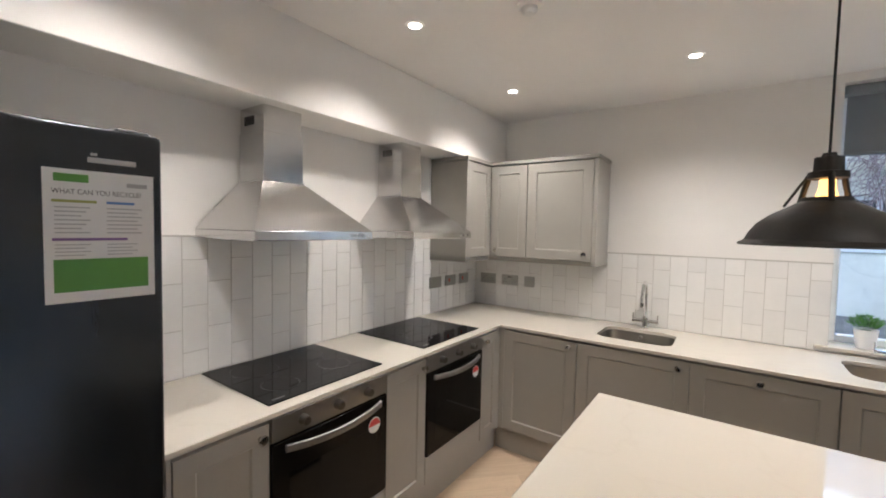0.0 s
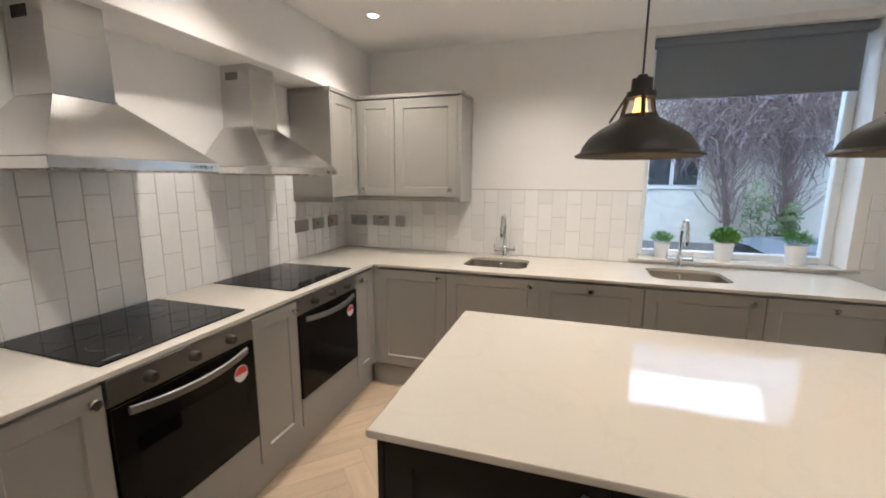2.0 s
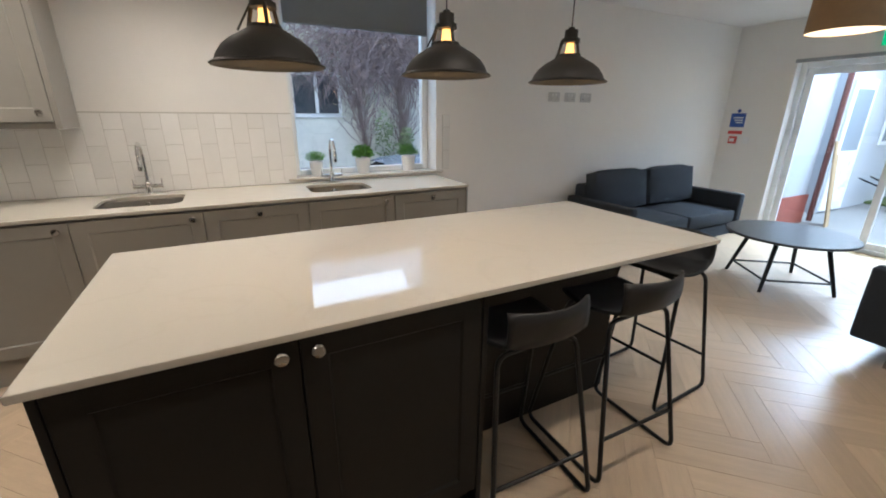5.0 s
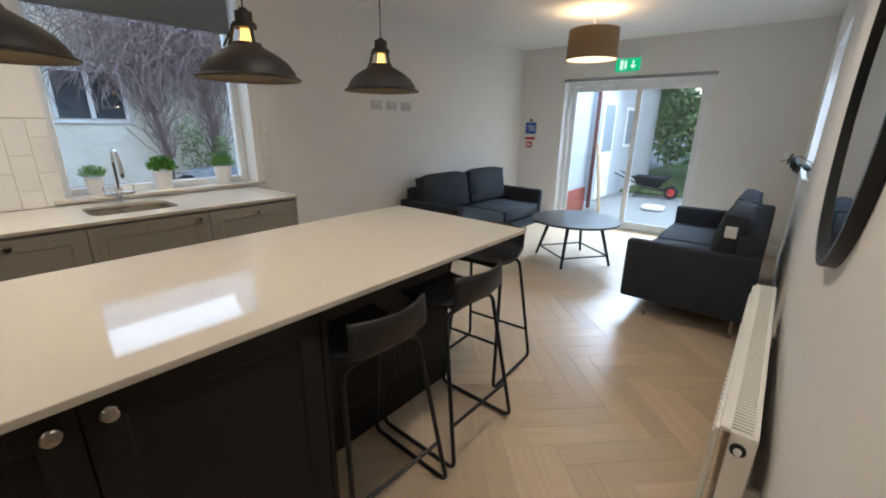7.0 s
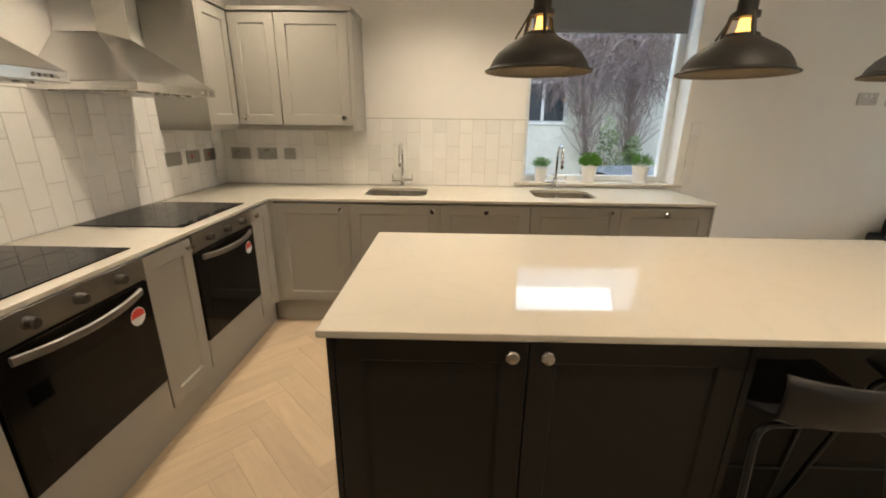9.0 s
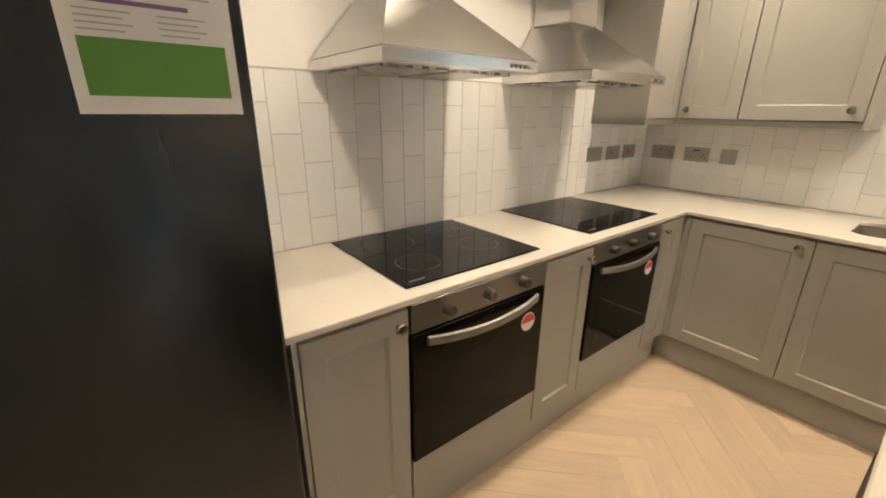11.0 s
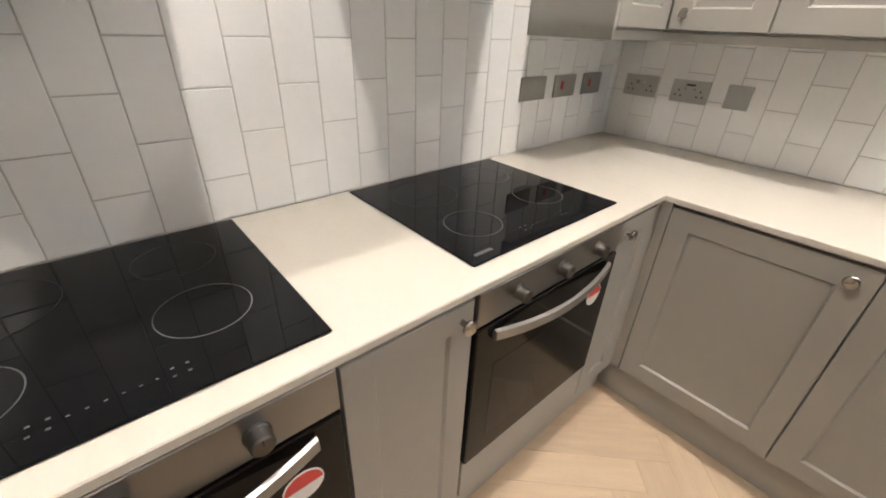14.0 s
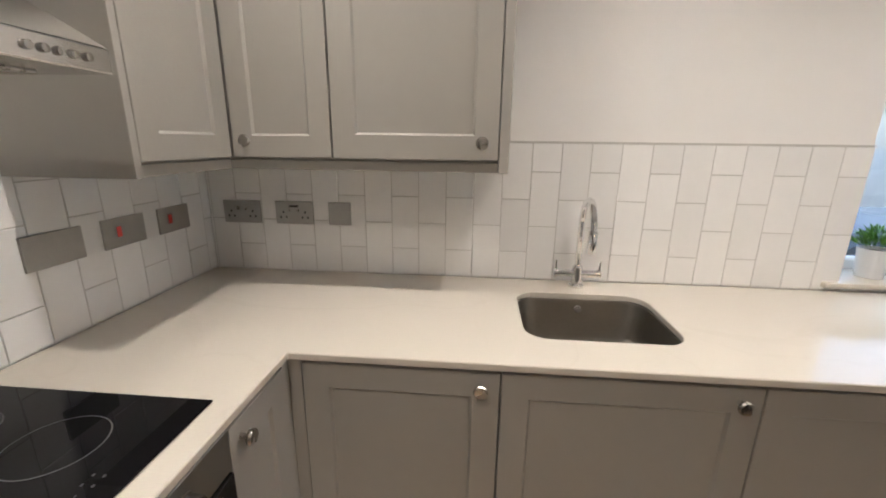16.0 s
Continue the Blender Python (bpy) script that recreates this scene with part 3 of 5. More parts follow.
# ---------------------------------------------------------------- ovens, hobs, hoods
def oven(y0, y1):
    t = thing("oven", (0.3, (y0 + y1) / 2, 0.15), "built-in steel and black glass oven with round sticker", "oven", "built-in ovens")
    w = y1 - y0
    part("body", B(0.03, 0.585, y0 + 0.006, y1 - 0.006, 0.325, CT - 0.022), CAB_IN, t, smooth=False)
    part("control_panel", B(0.586, 0.606, y0 + 0.003, y1 - 0.003, 0.797, 0.886, 0.002), STEEL_H, t)
    d = part("door", B(0.586, 0.608, y0 + 0.003, y1 - 0.003, 0.332, 0.790, 0.003), OVENGLASS, t, "black glass oven door")
    part("inner_window", B(0.6083, 0.6088, y0 + 0.07, y1 - 0.07, 0.40, 0.66), OVENPANE, d)
    # curved bar handle
    pts = []
    n = 16
    for k in range(n + 1):
        u = k / n * 2 - 1
        pts.append((0.612 + 0.030 * (1 - u * u), (y0 + y1) / 2 + u * (w / 2 - 0.052), 0.762 - 0.012 * (1 - u * u)))
    bm = bmesh.new()
    rings = []
    for x, y, z in pts:
        rings.append([bm.verts.new((x + dx, y, z + dz)) for dx, dz in ((0, -0.015), (0.009, -0.012), (0.011, 0), (0.009, 0.012), (0, 0.015), (-0.004, 0))])
    for a, b in zip(rings, rings[1:]):
        for k in range(6):
            bm.faces.new((a[k], a[(k + 1) % 6], b[(k + 1) % 6], b[k]))
    bm.faces.new(rings[0][::-1]), bm.faces.new(rings[-1])
    part("handle", bm, HANDLESTEEL, d, "curved steel bar handle")
    sy, sz = y1 - 0.085, 0.672
    bm = turned([(0, 0), (0.036, 0), (0.036, 0.0006), (0, 0.0006)], (0.6085, sy, sz), (1, 0, 0), 28)
    st = part("sticker", bm, WHITESTICK, d, "red and white round sticker")
    half = [(0.034 * math.cos(a), 0.034 * math.sin(a)) for a in [math.pi * k / 14 for k in range(15)]]
    bm = prism(bmesh.new(), half, 0, 0.0005)
    place(bm, Matrix.Translation((0.6092, sy, sz - 0.002)) @ Matrix(((0, 0, 1, 0), (1, 0, 0, 0), (0, 1, 0, 0), (0, 0, 0, 1))))
    part("red_half", bm, RED, st)
    for f in (0.22, 0.5, 0.78):
        y = y0 + w * f
        k = part("dial", turned([(0, 0), (0.0205, 0), (0.0205, 0.004), (0.0185, 0.006), (0.0175, 0.026), (0.015, 0.029), (0, 0.029)], (0.606, y, 0.842), (1, 0, 0), 24), DIALMETAL, t, "dark steel control dial")
        part("pointer", B(0.6352, 0.6358, y - 0.001, y + 0.001, 0.846, 0.858), BLACKPLASTIC, k)
    part("lower_panel", B(0.58, 0.600, y0 + 0.003, y1 - 0.003, 0.175, 0.326, 0.002), CAB, t, "stone grey panel below the oven")


oven(-2.375, -1.785)
oven(-1.475, -0.891)


def ring(bm, cx, cy, r, z, w=0.0012, seg=48):
    a = [bm.verts.new((cx + (r - w) * math.cos(k * math.tau / seg), cy + (r - w) * math.sin(k * math.tau / seg), z)) for k in range(seg)]
    b = [bm.verts.new((cx + (r + w) * math.cos(k * math.tau / seg), cy + (r + w) * math.sin(k * math.tau / seg), z)) for k in range(seg)]
    for k in range(seg):
        bm.faces.new((a[k], b[k], b[(k + 1) % seg], a[(k + 1) % seg]))
    return bm


def hob(y0, y1):
    x0, x1 = 0.028, 0.552
    t = thing("hob", (0.29, (y0 + y1) / 2, CT), "black ceramic glass hob set on the worktop", "hob", "ceramic hobs")
    part("glass_plate", B(x0, x1, y0, y1, CT + 0.0005, CT + 0.006, 0.002), BLACKGLASS, t)
    z = CT + 0.0064
    for cx, cy, r in ((0.40, y0 + 0.145, 0.075), (0.37, y1 - 0.145, 0.075), (0.17, y0 + 0.165, 0.10), (0.16, y1 - 0.15, 0.075)):
        part("heating_zone", ring(bmesh.new(), cx, cy, r, z), HOBMARK if cx > 0.3 else HOBFAINT, t, "thin grey cooking zone ring")
    bm = bmesh.new()
    for k in range(10):
        y = y0 + 0.22 + k * 0.019
        if k in (0, 1, 8, 9):
            for dx in (-0.012, 0.006):
                box(bm, 0.50 + dx, 0.504 + dx, y, y + 0.005, z - 0.0002, z + 0.0002)
        else:
            box(bm, 0.498, 0.501, y, y + 0.004, z - 0.0002, z + 0.0002)
    part("touch_controls", bm, HOBMARK, t, smooth=False)
    part("badge", B(0.517, 0.527, y0 + 0.03, y0 + 0.085, z - 0.0003, z + 0.0003), HOBMARK, t, smooth=False)


hob(-2.353, -1.763)
hob(-1.44, -0.85)


def hood(yc):
    h = 0.295
    t = thing("extractor_hood", (0.24, yc, 1.515), "brushed steel chimney extractor hood on the wall", "extractor hood", "extractor hoods")
    part("rim", B(0.012, 0.485, yc - h, yc + h, 1.512, 1.548, 0.002), STEEL, t)
    bm = bmesh.new()
    lo = [bm.verts.new(p) for p in ((0.012, yc - h, 1.549), (0.483, yc - h, 1.549), (0.483, yc + h, 1.549), (0.012, yc + h, 1.549))]
    hi = [bm.verts.new(p) for p in ((0.012, yc - 0.105, 1.765), (0.215, yc - 0.105, 1.765), (0.215, yc + 0.105, 1.765), (0.012, yc + 0.105, 1.765))]
    bm.faces.new(lo[::-1]), bm.faces.new(hi)
    for i in range(4):
        bm.faces.new((lo[i], lo[(i + 1) % 4], hi[(i + 1) % 4], hi[i]))
    part("canopy", bm, STEEL, t, smooth=False)
    c = part("chimney", B(0.012, 0.212, yc - 0.1, yc + 0.1, 1.766, 1.985, 0.001), STEEL, t)
    c = part("upper_chimney", B(0.012, 0.207, yc - 0.095, yc + 0.095, 1.9852, 2.099, 0.001), STEEL, t)
    part("collar", B(0.012, 0.216, yc - 0.104, yc + 0.104, 1.766, 1.772, 0.001), STEEL, t)
    for k in range(7):
        part("vent_slot", B(0.05 + k * 0.012, 0.056 + k * 0.012, yc - 0.0962, yc - 0.0952, 2.02, 2.06), BLACKPLASTIC, c, smooth=False)
    for s in (-1, 1):
        f = part("grease_filter", B(0.06, 0.40, yc + s * 0.135 - 0.12, yc + s * 0.135 + 0.12, 1.507, 1.513, 0.002), NICKEL, t)
    for k in range(5):
        part("button", turned([(0, 0), (0.0065, 0), (0.006, 0.005), (0, 0.006)], (0.485, yc + 0.17 + k * 0.021, 1.53), (1, 0, 0), 12), NICKEL, t)


hood(-2.07)
hood(-1.165)


# sockets
def socket(side, a0, a1, z0, z1, kind):
    t = thing("wall_socket", (0.006, (a0 + a1) / 2, z0) if side == "x" else ((a0 + a1) / 2, -0.006, z0), "brushed steel " + {"double": "double power socket", "usb": "double power socket with charging slot", "switch": "cooker switch with red rocker", "blank": "blank plate"}[kind] + " on the tiles", "socket", "steel sockets")

    def put(name, u0, u1, w0, w1, d0, d1, m, label="", parent=None):
        bm = B(d0, d1, u0, u1, w0, w1, 0.0008) if side == "x" else B(u0, u1, -d1, -d0, w0, w1, 0.0008)
        return part(name, bm, m, parent or t, label)

    plate = put("plate", a0, a1, z0, z1, 0.0113, 0.019, SOCKET)
    c, w = (a0 + a1) / 2, a1 - a0
    if kind in ("double", "usb"):
        for s in (-1, 1):
            for du, dw in ((0, 0.004), (-0.011, -0.016), (0.011, -0.016)):
                put("pin_hole", c + s * w * 0.29 + du - 0.003, c + s * w * 0.29 + du + 0.003, z0 + 0.042 + dw - 0.004, z0 + 0.042 + dw + 0.004, 0.0188, 0.0196, BLACKPLASTIC)
            put("rocker", c + s * w * 0.1 - 0.006, c + s * w * 0.1 + 0.006, z0 + 0.05, z0 + 0.066, 0.0188, 0.021, NICKEL)
        if kind == "usb":
            put("charging_slot", c - 0.018, c + 0.018, z1 - 0.022, z1 - 0.014, 0.0188, 0.0196, BLACKPLASTIC)
    elif kind == "switch":
        put("rocker", c - 0.03, c - 0.014, z0 + 0.03, z0 + 0.06, 0.0188, 0.021, RED, "red switch rocker")


for a0, a1, kind in ((-0.695, -0.545, "blank"), (-0.485, -0.34, "switch"), (-0.28, -0.14, "switch")):
    socket("x", a0, a1, 1.105, 1.19, kind)
for a0, a1, kind in ((0.076, 0.224, "double"), (0.286, 0.434, "usb"), (0.496, 0.582, "blank")):
    socket("y", a0, a1, 1.100, 1.187, kind)
for x, z in ((4.88, 1.55), (5.09, 1.55), (5.31, 1.55), (4.27, 0.435)):
    t = thing("wall_socket", (x, -0.005, z), "white double socket plate on the painted wall", "socket", "white sockets")
    part("plate", B(x - 0.073, x + 0.073, -0.009, -0.0005, z, z + 0.087, 0.002), PLATE, t)
    for s in (-1, 1):
        part("rocker", B(x + s * 0.02 - 0.006, x + s * 0.02 + 0.006, -0.0115, -0.0088, z + 0.055, z + 0.072, 0.001), GLOSSWHITE, t)
        for du, dz in ((0, 0.046), (-0.011, 0.026), (0.011, 0.026)):
            part("pin_hole", B(x + s * 0.045 + du - 0.003, x + s * 0.045 + du + 0.003, -0.0096, -0.0088, z + dz - 0.003, z + dz + 0.003), BLACKPLASTIC, t, smooth=False)

# ---------------------------------------------------------------- fridge
t = thing("fridge_freezer", (0.35, -3.03, 0), "tall black steel fridge freezer with notice on door", "fridge")
FY0_, FY1_ = -3.335, -2.728
part("cabinet", B(0.04, 0.615, FY0_, FY1_, 0.03, 1.785, 0.006, 2), FRIDGESIDE, t)
up = part("door", B(0.622, 0.682, FY0_, FY1_, 0.06, 1.790, 0.012, 3), FRIDGE, t, "black brushed steel door")
part("door_seal", B(0.612, 0.624, FY0_ + 0.01, FY1_ - 0.01, 0.07, 1.78), BLACKPLASTIC, t)
part("hinge_cover", B(0.56, 0.66, FY1_ - 0.09, FY1_ - 0.02, 1.786, 1.80, 0.004), BLACKPLASTIC, t)
for k in range(2):
    part("foot", rod(bmesh.new(), (0.58, FY0_ + 0.06 + k * 0.49, 0), (0.58, FY0_ + 0.06 + k * 0.49, 0.035), 0.02), BLACKPLASTIC, t)
part("badge", B(0.682, 0.6832, -2.878, -2.785, 1.706, 1.718, 0.0004), GREYPRINT, up, "small silver badge")
part("badge_mark", B(0.682, 0.6832, -2.872, -2.860, 1.722, 1.728, 0.0004), GREYPRINT, up)
pn = thing("notice", (0.683, -2.852, 1.386), "white laminated recycling notice with green panel", "notice")
part("sheet", B(0.6826, 0.6832, -2.955, -2.749, 1.386, 1.686), PAPER, pn, smooth=False)


def strip(y0, y1, z0, z1, m, name="print_bar"):
    part(name, B(0.6833, 0.6836, -2.955 + y0, -2.955 + y1, 1.386 + z0, 1.386 + z1), m, pn, smooth=False)


strip(0.015, 0.192, 0.024, 0.098, GREEN, "green_panel")
strip(0.018, 0.078, 0.272, 0.290, GREEN)
strip(0.014, 0.150, 0.140, 0.146, PURPLE)
strip(0.014, 0.092, 0.226, 0.232, OLIVEPRINT)
strip(0.110, 0.165, 0.226, 0.232, BLUEPRINT)
strip(0.15, 0.192, 0.268, 0.278, GREYPRINT)
for k in range(7):
    strip(0.018, 0.080 - 0.008 * (k % 3), 0.214 - k * 0.0095, 0.2165 - k * 0.0095, GREYPRINT, "text_line")
    strip(0.110, 0.180 - 0.009 * (k % 2), 0.214 - k * 0.0095, 0.2165 - k * 0.0095, GREYPRINT, "text_line")
for k in range(4):
    strip(0.018, 0.080 - 0.01 * (k % 2), 0.130 - k * 0.008, 0.132 - k * 0.008, GREYPRINT, "text_line")
    strip(0.110, 0.170 - 0.01 * (k % 2), 0.130 - k * 0.008, 0.132 - k * 0.008, GREYPRINT, "text_line")
cu = bpy.data.curves.new("heading", "FONT")
cu.body, cu.size, cu.extrude = "WHAT CAN YOU RECYCLE?", 0.0165, 0.0001
tx = new("heading_tmp", cu)
me = bpy.data.meshes.new_from_object(tx.evaluated_get(bpy.context.evaluated_depsgraph_get()))
bpy.data.objects.remove(tx)
me.materials.append(mat("dark_grey_print", (0.12, 0.12, 0.12), 0.5))
hd = new("heading", me)
hd.parent, hd.matrix_parent_inverse = pn, pn.matrix_basis.inverted()
wid = max(v.co.x for v in me.vertices)
hd.matrix_basis = Matrix.Translation((0.6835, -2.941, 1.386 + 0.245)) @ Matrix(((0, 0, 1, 0), (1, 0, 0, 0), (0, 1, 0, 0), (0, 0, 0, 1))) @ Matrix.Diagonal((0.165 / wid, 1, 1, 1))

# ---------------------------------------------------------------- island
IX0, IX1, IY0, IY1 = 1.475, 3.77, -2.378, -1.454
t = thing("kitchen_island", (2.55, -1.95, 0), "black shaker kitchen island with seating recess", "island")
part("body", B(1.512, 2.56, -2.335, -1.49, 0.10, CT - 0.021), BLACKCAB, t, smooth=False)
part("back_body", B(2.561, 3.56, -2.02, -1.49, 0.10, CT - 0.021), BLACKCAB, t, smooth=False)
part("end_panel", B(1.494, 1.511, -2.358, -1.475, 0.0, CT - 0.021, 0.001), BLACKCAB, t, smooth=False)
part("end_panel", B(3.561, 3.578, -2.03, -1.475, 0.0, CT - 0.021, 0.001), BLACKCAB, t, smooth=False)
part("side_panel", B(2.5605, 2.58, -2.358, -2.0205, 0.0, CT - 0.021, 0.001), BLACKCAB, t, smooth=False)
part("back_panel", B(2.581, 3.56, -2.036, -2.0205, 0.0, CT - 0.021, 0.001), BLACKCAB, t, smooth=False)
bm = B(1.512, 2.56, -2.30, -2.285, 0, 0.0995)
part("plinth", bm, BLACKCAB, t, smooth=False)
part("back_plinth", B(1.512, 3.56, -1.535, -1.52, 0, 0.0995), BLACKCAB, t, smooth=False)
door_on(t, "y", 1.514, 2.006, -2.358, 0.105, 0.885, (1.963, 0.846), BLACKCAB)
door_on(t, "y", 2.010, 2.556, -2.358, 0.105, 0.885, (2.052, 0.846), BLACKCAB)
ob = make("island_worktop", slab([(IX0, IY0), (IX1, IY0), (IX1, IY1), (IX0, IY1)], [], CT - 0.02, CT), QUARTZ)
bev = ob.modifiers.new("edge", "BEVEL")
bev.width, bev.limit_method = 0.0025, "ANGLE"
tagged(ob, "glossy white quartz slab on the black island", "worktop")


# ---------------------------------------------------------------- stools
def stool():
    t = thing("bar_stool", (0, 0, 0), "black bar stool with moulded low-back shell", "bar stool", "bar stools")
    bm = bmesh.new()
    n, mrow = 14, 12
    grid = []
    for j in range(mrow + 1):
        v = j / mrow
        row = []
        for i in range(n + 1):
            u = i / n * 2 - 1
            if v < 0.62:
                s = v / 0.62
                y, z = 0.15 - 0.31 * s, 0.695 - 0.022 * math.sin(math.pi * s) + 0.028 * abs(u) ** 3 * (0.3 + 0.7 * s)
                hw = 0.165 + 0.020 * math.sin(math.pi * s)
            else:
                s = (v - 0.62) / 0.38
                y, z = -0.16 - 0.055 * math.sin(s * 1.4), 0.695 + 0.152 * s ** 1.15 + 0.028 * abs(u) ** 3 * (1 - s)
                hw = 0.165
                y += 0.060 * s * u * u
            row.append(bm.verts.new((u * hw, y, z)))
        grid.append(row)
    for a, b in zip(grid, grid[1:]):
        for i in range(n):
            bm.faces.new((a[i], a[i + 1], b[i + 1], b[i]))
    ob = part("seat_shell", bm, STOOLM, t)
    sol = ob.modifiers.new("thickness", "SOLIDIFY")
    sol.thickness = 0.012
    for s in (-1, 1):
        pts = fillet([(s * 0.05, 0.09, 0.672), (s * 0.165, 0.10, 0.672), (s * 0.222, 0.225, 0.011), (s * 0.222, -0.225, 0.011), (s * 0.165, -0.115, 0.672), (s * 0.05, -0.105, 0.672)], 0.045)
        part("leg_frame", tube(bmesh.new(), pts, 0.0095, 8), RODM, t)
    part("seat_bar", tube(bmesh.new(), [(-0.055, 0.09, 0.672), (0.055, 0.09, 0.672)], 0.009), RODM, t)
    part("seat_bar", tube(bmesh.new(), [(-0.055, -0.105, 0.672), (0.055, -0.105, 0.672)], 0.009), RODM, t)
    part("foot_bar", tube(bmesh.new(), [(-0.2, 0.178, 0.26), (0.2, 0.178, 0.26)], 0.008), RODM, t)
    part("foot_bar", tube(bmesh.new(), [(-0.205, -0.192, 0.20), (0.205, -0.192, 0.20)], 0.008), RODM, t)
    return t


st = stool()
st.matrix_basis = pose(2.768, -2.282, 0, 0, 0, -2)
copy_thing(st, pose(3.275, -2.282, 0, 0, 0, -1))
copy_thing(st, pose(3.835, -2.09, 0, 0, 0, 93))


# ---------------------------------------------------------------- lamps
def pendant(x, y, z):
    t = thing("pendant_lamp", (x, y, CEIL), "black industrial enamel pendant lamp, lit", "pendant lamp", "pendants over the island")
    prof = [(0.160, 0.0), (0.163, 0.004), (0.158, 0.007), (0.148, 0.013), (0.141, 0.030), (0.125, 0.053), (0.100, 0.073), (0.070, 0.090), (0.048, 0.103), (0.044, 0.112)]
    inner = [(0.042, 0.110), (0.044, 0.102), (0.067, 0.088), (0.097, 0.070), (0.121, 0.051), (0.137, 0.029), (0.144, 0.012), (0.156, 0.002), (0.160, 0.0)]
    part("shade", lathe(bmesh.new(), [(r, z + h) for r, h in prof + inner], x, y, 40), LAMPBLACK, t, "worn black enamel shade")
    part("socket_cap", lathe(bmesh.new(), [(0, z + 0.215), (0.012, z + 0.213), (0.014, z + 0.205), (0.026, z + 0.203), (0.027, z + 0.172), (0.036, z + 0.17), (0.037, z + 0.155), (0.0, z + 0.154)], x, y, 24), LAMPBLACK, t)
    for k in range(3):
        a = k * math.tau / 3 + 0.55
        c, s_ = math.cos(a), math.sin(a)
        wbm = tube(bmesh.new(), [(x + 0.034 * c, y + 0.034 * s_, z + 0.165), (x + 0.050 * c, y + 0.050 * s_, z + 0.100)], 0.006)
        part("yoke_arm", wbm, LAMPBLACK, t)
    part("yoke_arm", tube(bmesh.new(), [(x - 0.034, y, z + 0.163), (x - 0.075, y, z + 0.092)], 0.003), LAMPBLACK, t)
    bm = lathe(bmesh.new(), [(0, z + 0.154), (0.014, z + 0.153), (0.016, z + 0.13), (0.025, z + 0.10), (0.028, z + 0.07), (0.021, z + 0.042), (0, z + 0.034)], x, y, 20)
    part("bulb", bm, BULB, t, "glowing amber bulb")
    part("cable", rod(bmesh.new(), (x, y, z + 0.21), (x, y, CEIL - 0.02), 0.0027), BLACKPLASTIC, t)
    part("ceiling_rose", lathe(bmesh.new(), [(0, CEIL - 0.03), (0.03, CEIL - 0.028), (0.05, CEIL - 0.012), (0.052, CEIL), (0, CEIL)], x, y, 24), LAMPBLACK, t)
    p = bpy.data.lights.new("pendant_glow", "POINT")
    p.energy, p.color, p.shadow_soft_size = 0.45, (1, 0.68, 0.36), 0.03
    new("pendant_glow", p).location = (x, y, z + 0.022)


for x in (2.065, 2.662, 3.246):
    pendant(x, -1.90, 1.548)

for lx, ly in DOWNLIGHTS:
    # Fittings are drawn for the two added lamps as well.
    t = thing("downlight", (lx, ly, CEIL), "small round recessed ceiling downlight, lit", "downlight", "recessed downlights")
    part("bezel", lathe(bmesh.new(), [(0.026, CEIL - 0.001), (0.029, CEIL - 0.005), (0.041, CEIL - 0.003), (0.043, CEIL + 0.0)], lx, ly, 28), GLOSSWHITE, t)
    part("lens", lathe(bmesh.new(), [(0, CEIL - 0.0035), (0.026, CEIL - 0.003), (0.026, CEIL - 0.001)], lx, ly, 24), DOWNLENS, t)

t = thing("smoke_detector", (1.187, -1.61, CEIL), "white round smoke detector on the ceiling", "smoke detector")
part("base", lathe(bmesh.new(), [(0, CEIL), (0.05, CEIL), (0.05, CEIL - 0.012), (0.044, CEIL - 0.016), (0, CEIL - 0.016)], 1.187, -1.61, 28), GLOSSWHITE, t)
part("sensor", lathe(bmesh.new(), [(0.034, CEIL - 0.0165), (0.032, CEIL - 0.03), (0.022, CEIL - 0.04), (0, CEIL - 0.041)], 1.187, -1.61, 28), GLOSSWHITE, t)

t = thing("drum_lamp", (6.25, -1.63, CEIL), "brown fabric drum ceiling lamp, lit", "ceiling lamp")
DX, DYY, DZ0, DZ1 = 6.25, -1.645, 2.04, 2.31
part("shade", lathe(bmesh.new(), [(0.240, DZ0), (0.233, DZ1), (0.230, DZ1), (0.237, DZ0 + 0.001), (0.240, DZ0)], DX, DYY, 48), SHADE, t)
part("diffuser", lathe(bmesh.new(), [(0, DZ0 + 0.006), (0.236, DZ0 + 0.006)], DX, DYY, 48), SHADEIN, t, "glowing cream diffuser disc")
part("stem", rod(bmesh.new(), (DX, DYY, DZ0 + 0.08), (DX, DYY, CEIL - 0.03), 0.006), GLOSSWHITE, t)
part("ceiling_rose", lathe(bmesh.new(), [(0, CEIL - 0.035), (0.04, CEIL - 0.03), (0.05, CEIL), (0, CEIL)], DX, DYY, 24), GLOSSWHITE, t)
part("bulb", lathe(bmesh.new(), [(0, 2.15), (0.025, 2.165), (0.03, 2.19), (0.015, 2.225), (0, 2.23)], DX, DYY, 16), BULB, t)
p = bpy.data.lights.new("drum_glow", "POINT")
p.energy, p.color, p.shadow_soft_size = 2.2, (1, 0.74, 0.45), 0.05
new("drum_glow", p).location = (DX, DYY, 2.26)

# blind
t = thing("roller_blind", (2.95, 0.08, WZ1), "slate grey roller blind, partly lowered", "blind")
part("fabric", B(2.395, 3.525, 0.083, 0.085, 2.045, 2.39), BLIND, t, smooth=False)
part("bottom_bar", B(2.395, 3.525, 0.078, 0.090, 2.032, 2.052, 0.004), BLIND, t)
part("cassette", B(2.378, 3.56, 0.05, 0.12, 2.37, 2.428, 0.012, 3), BLIND, t)


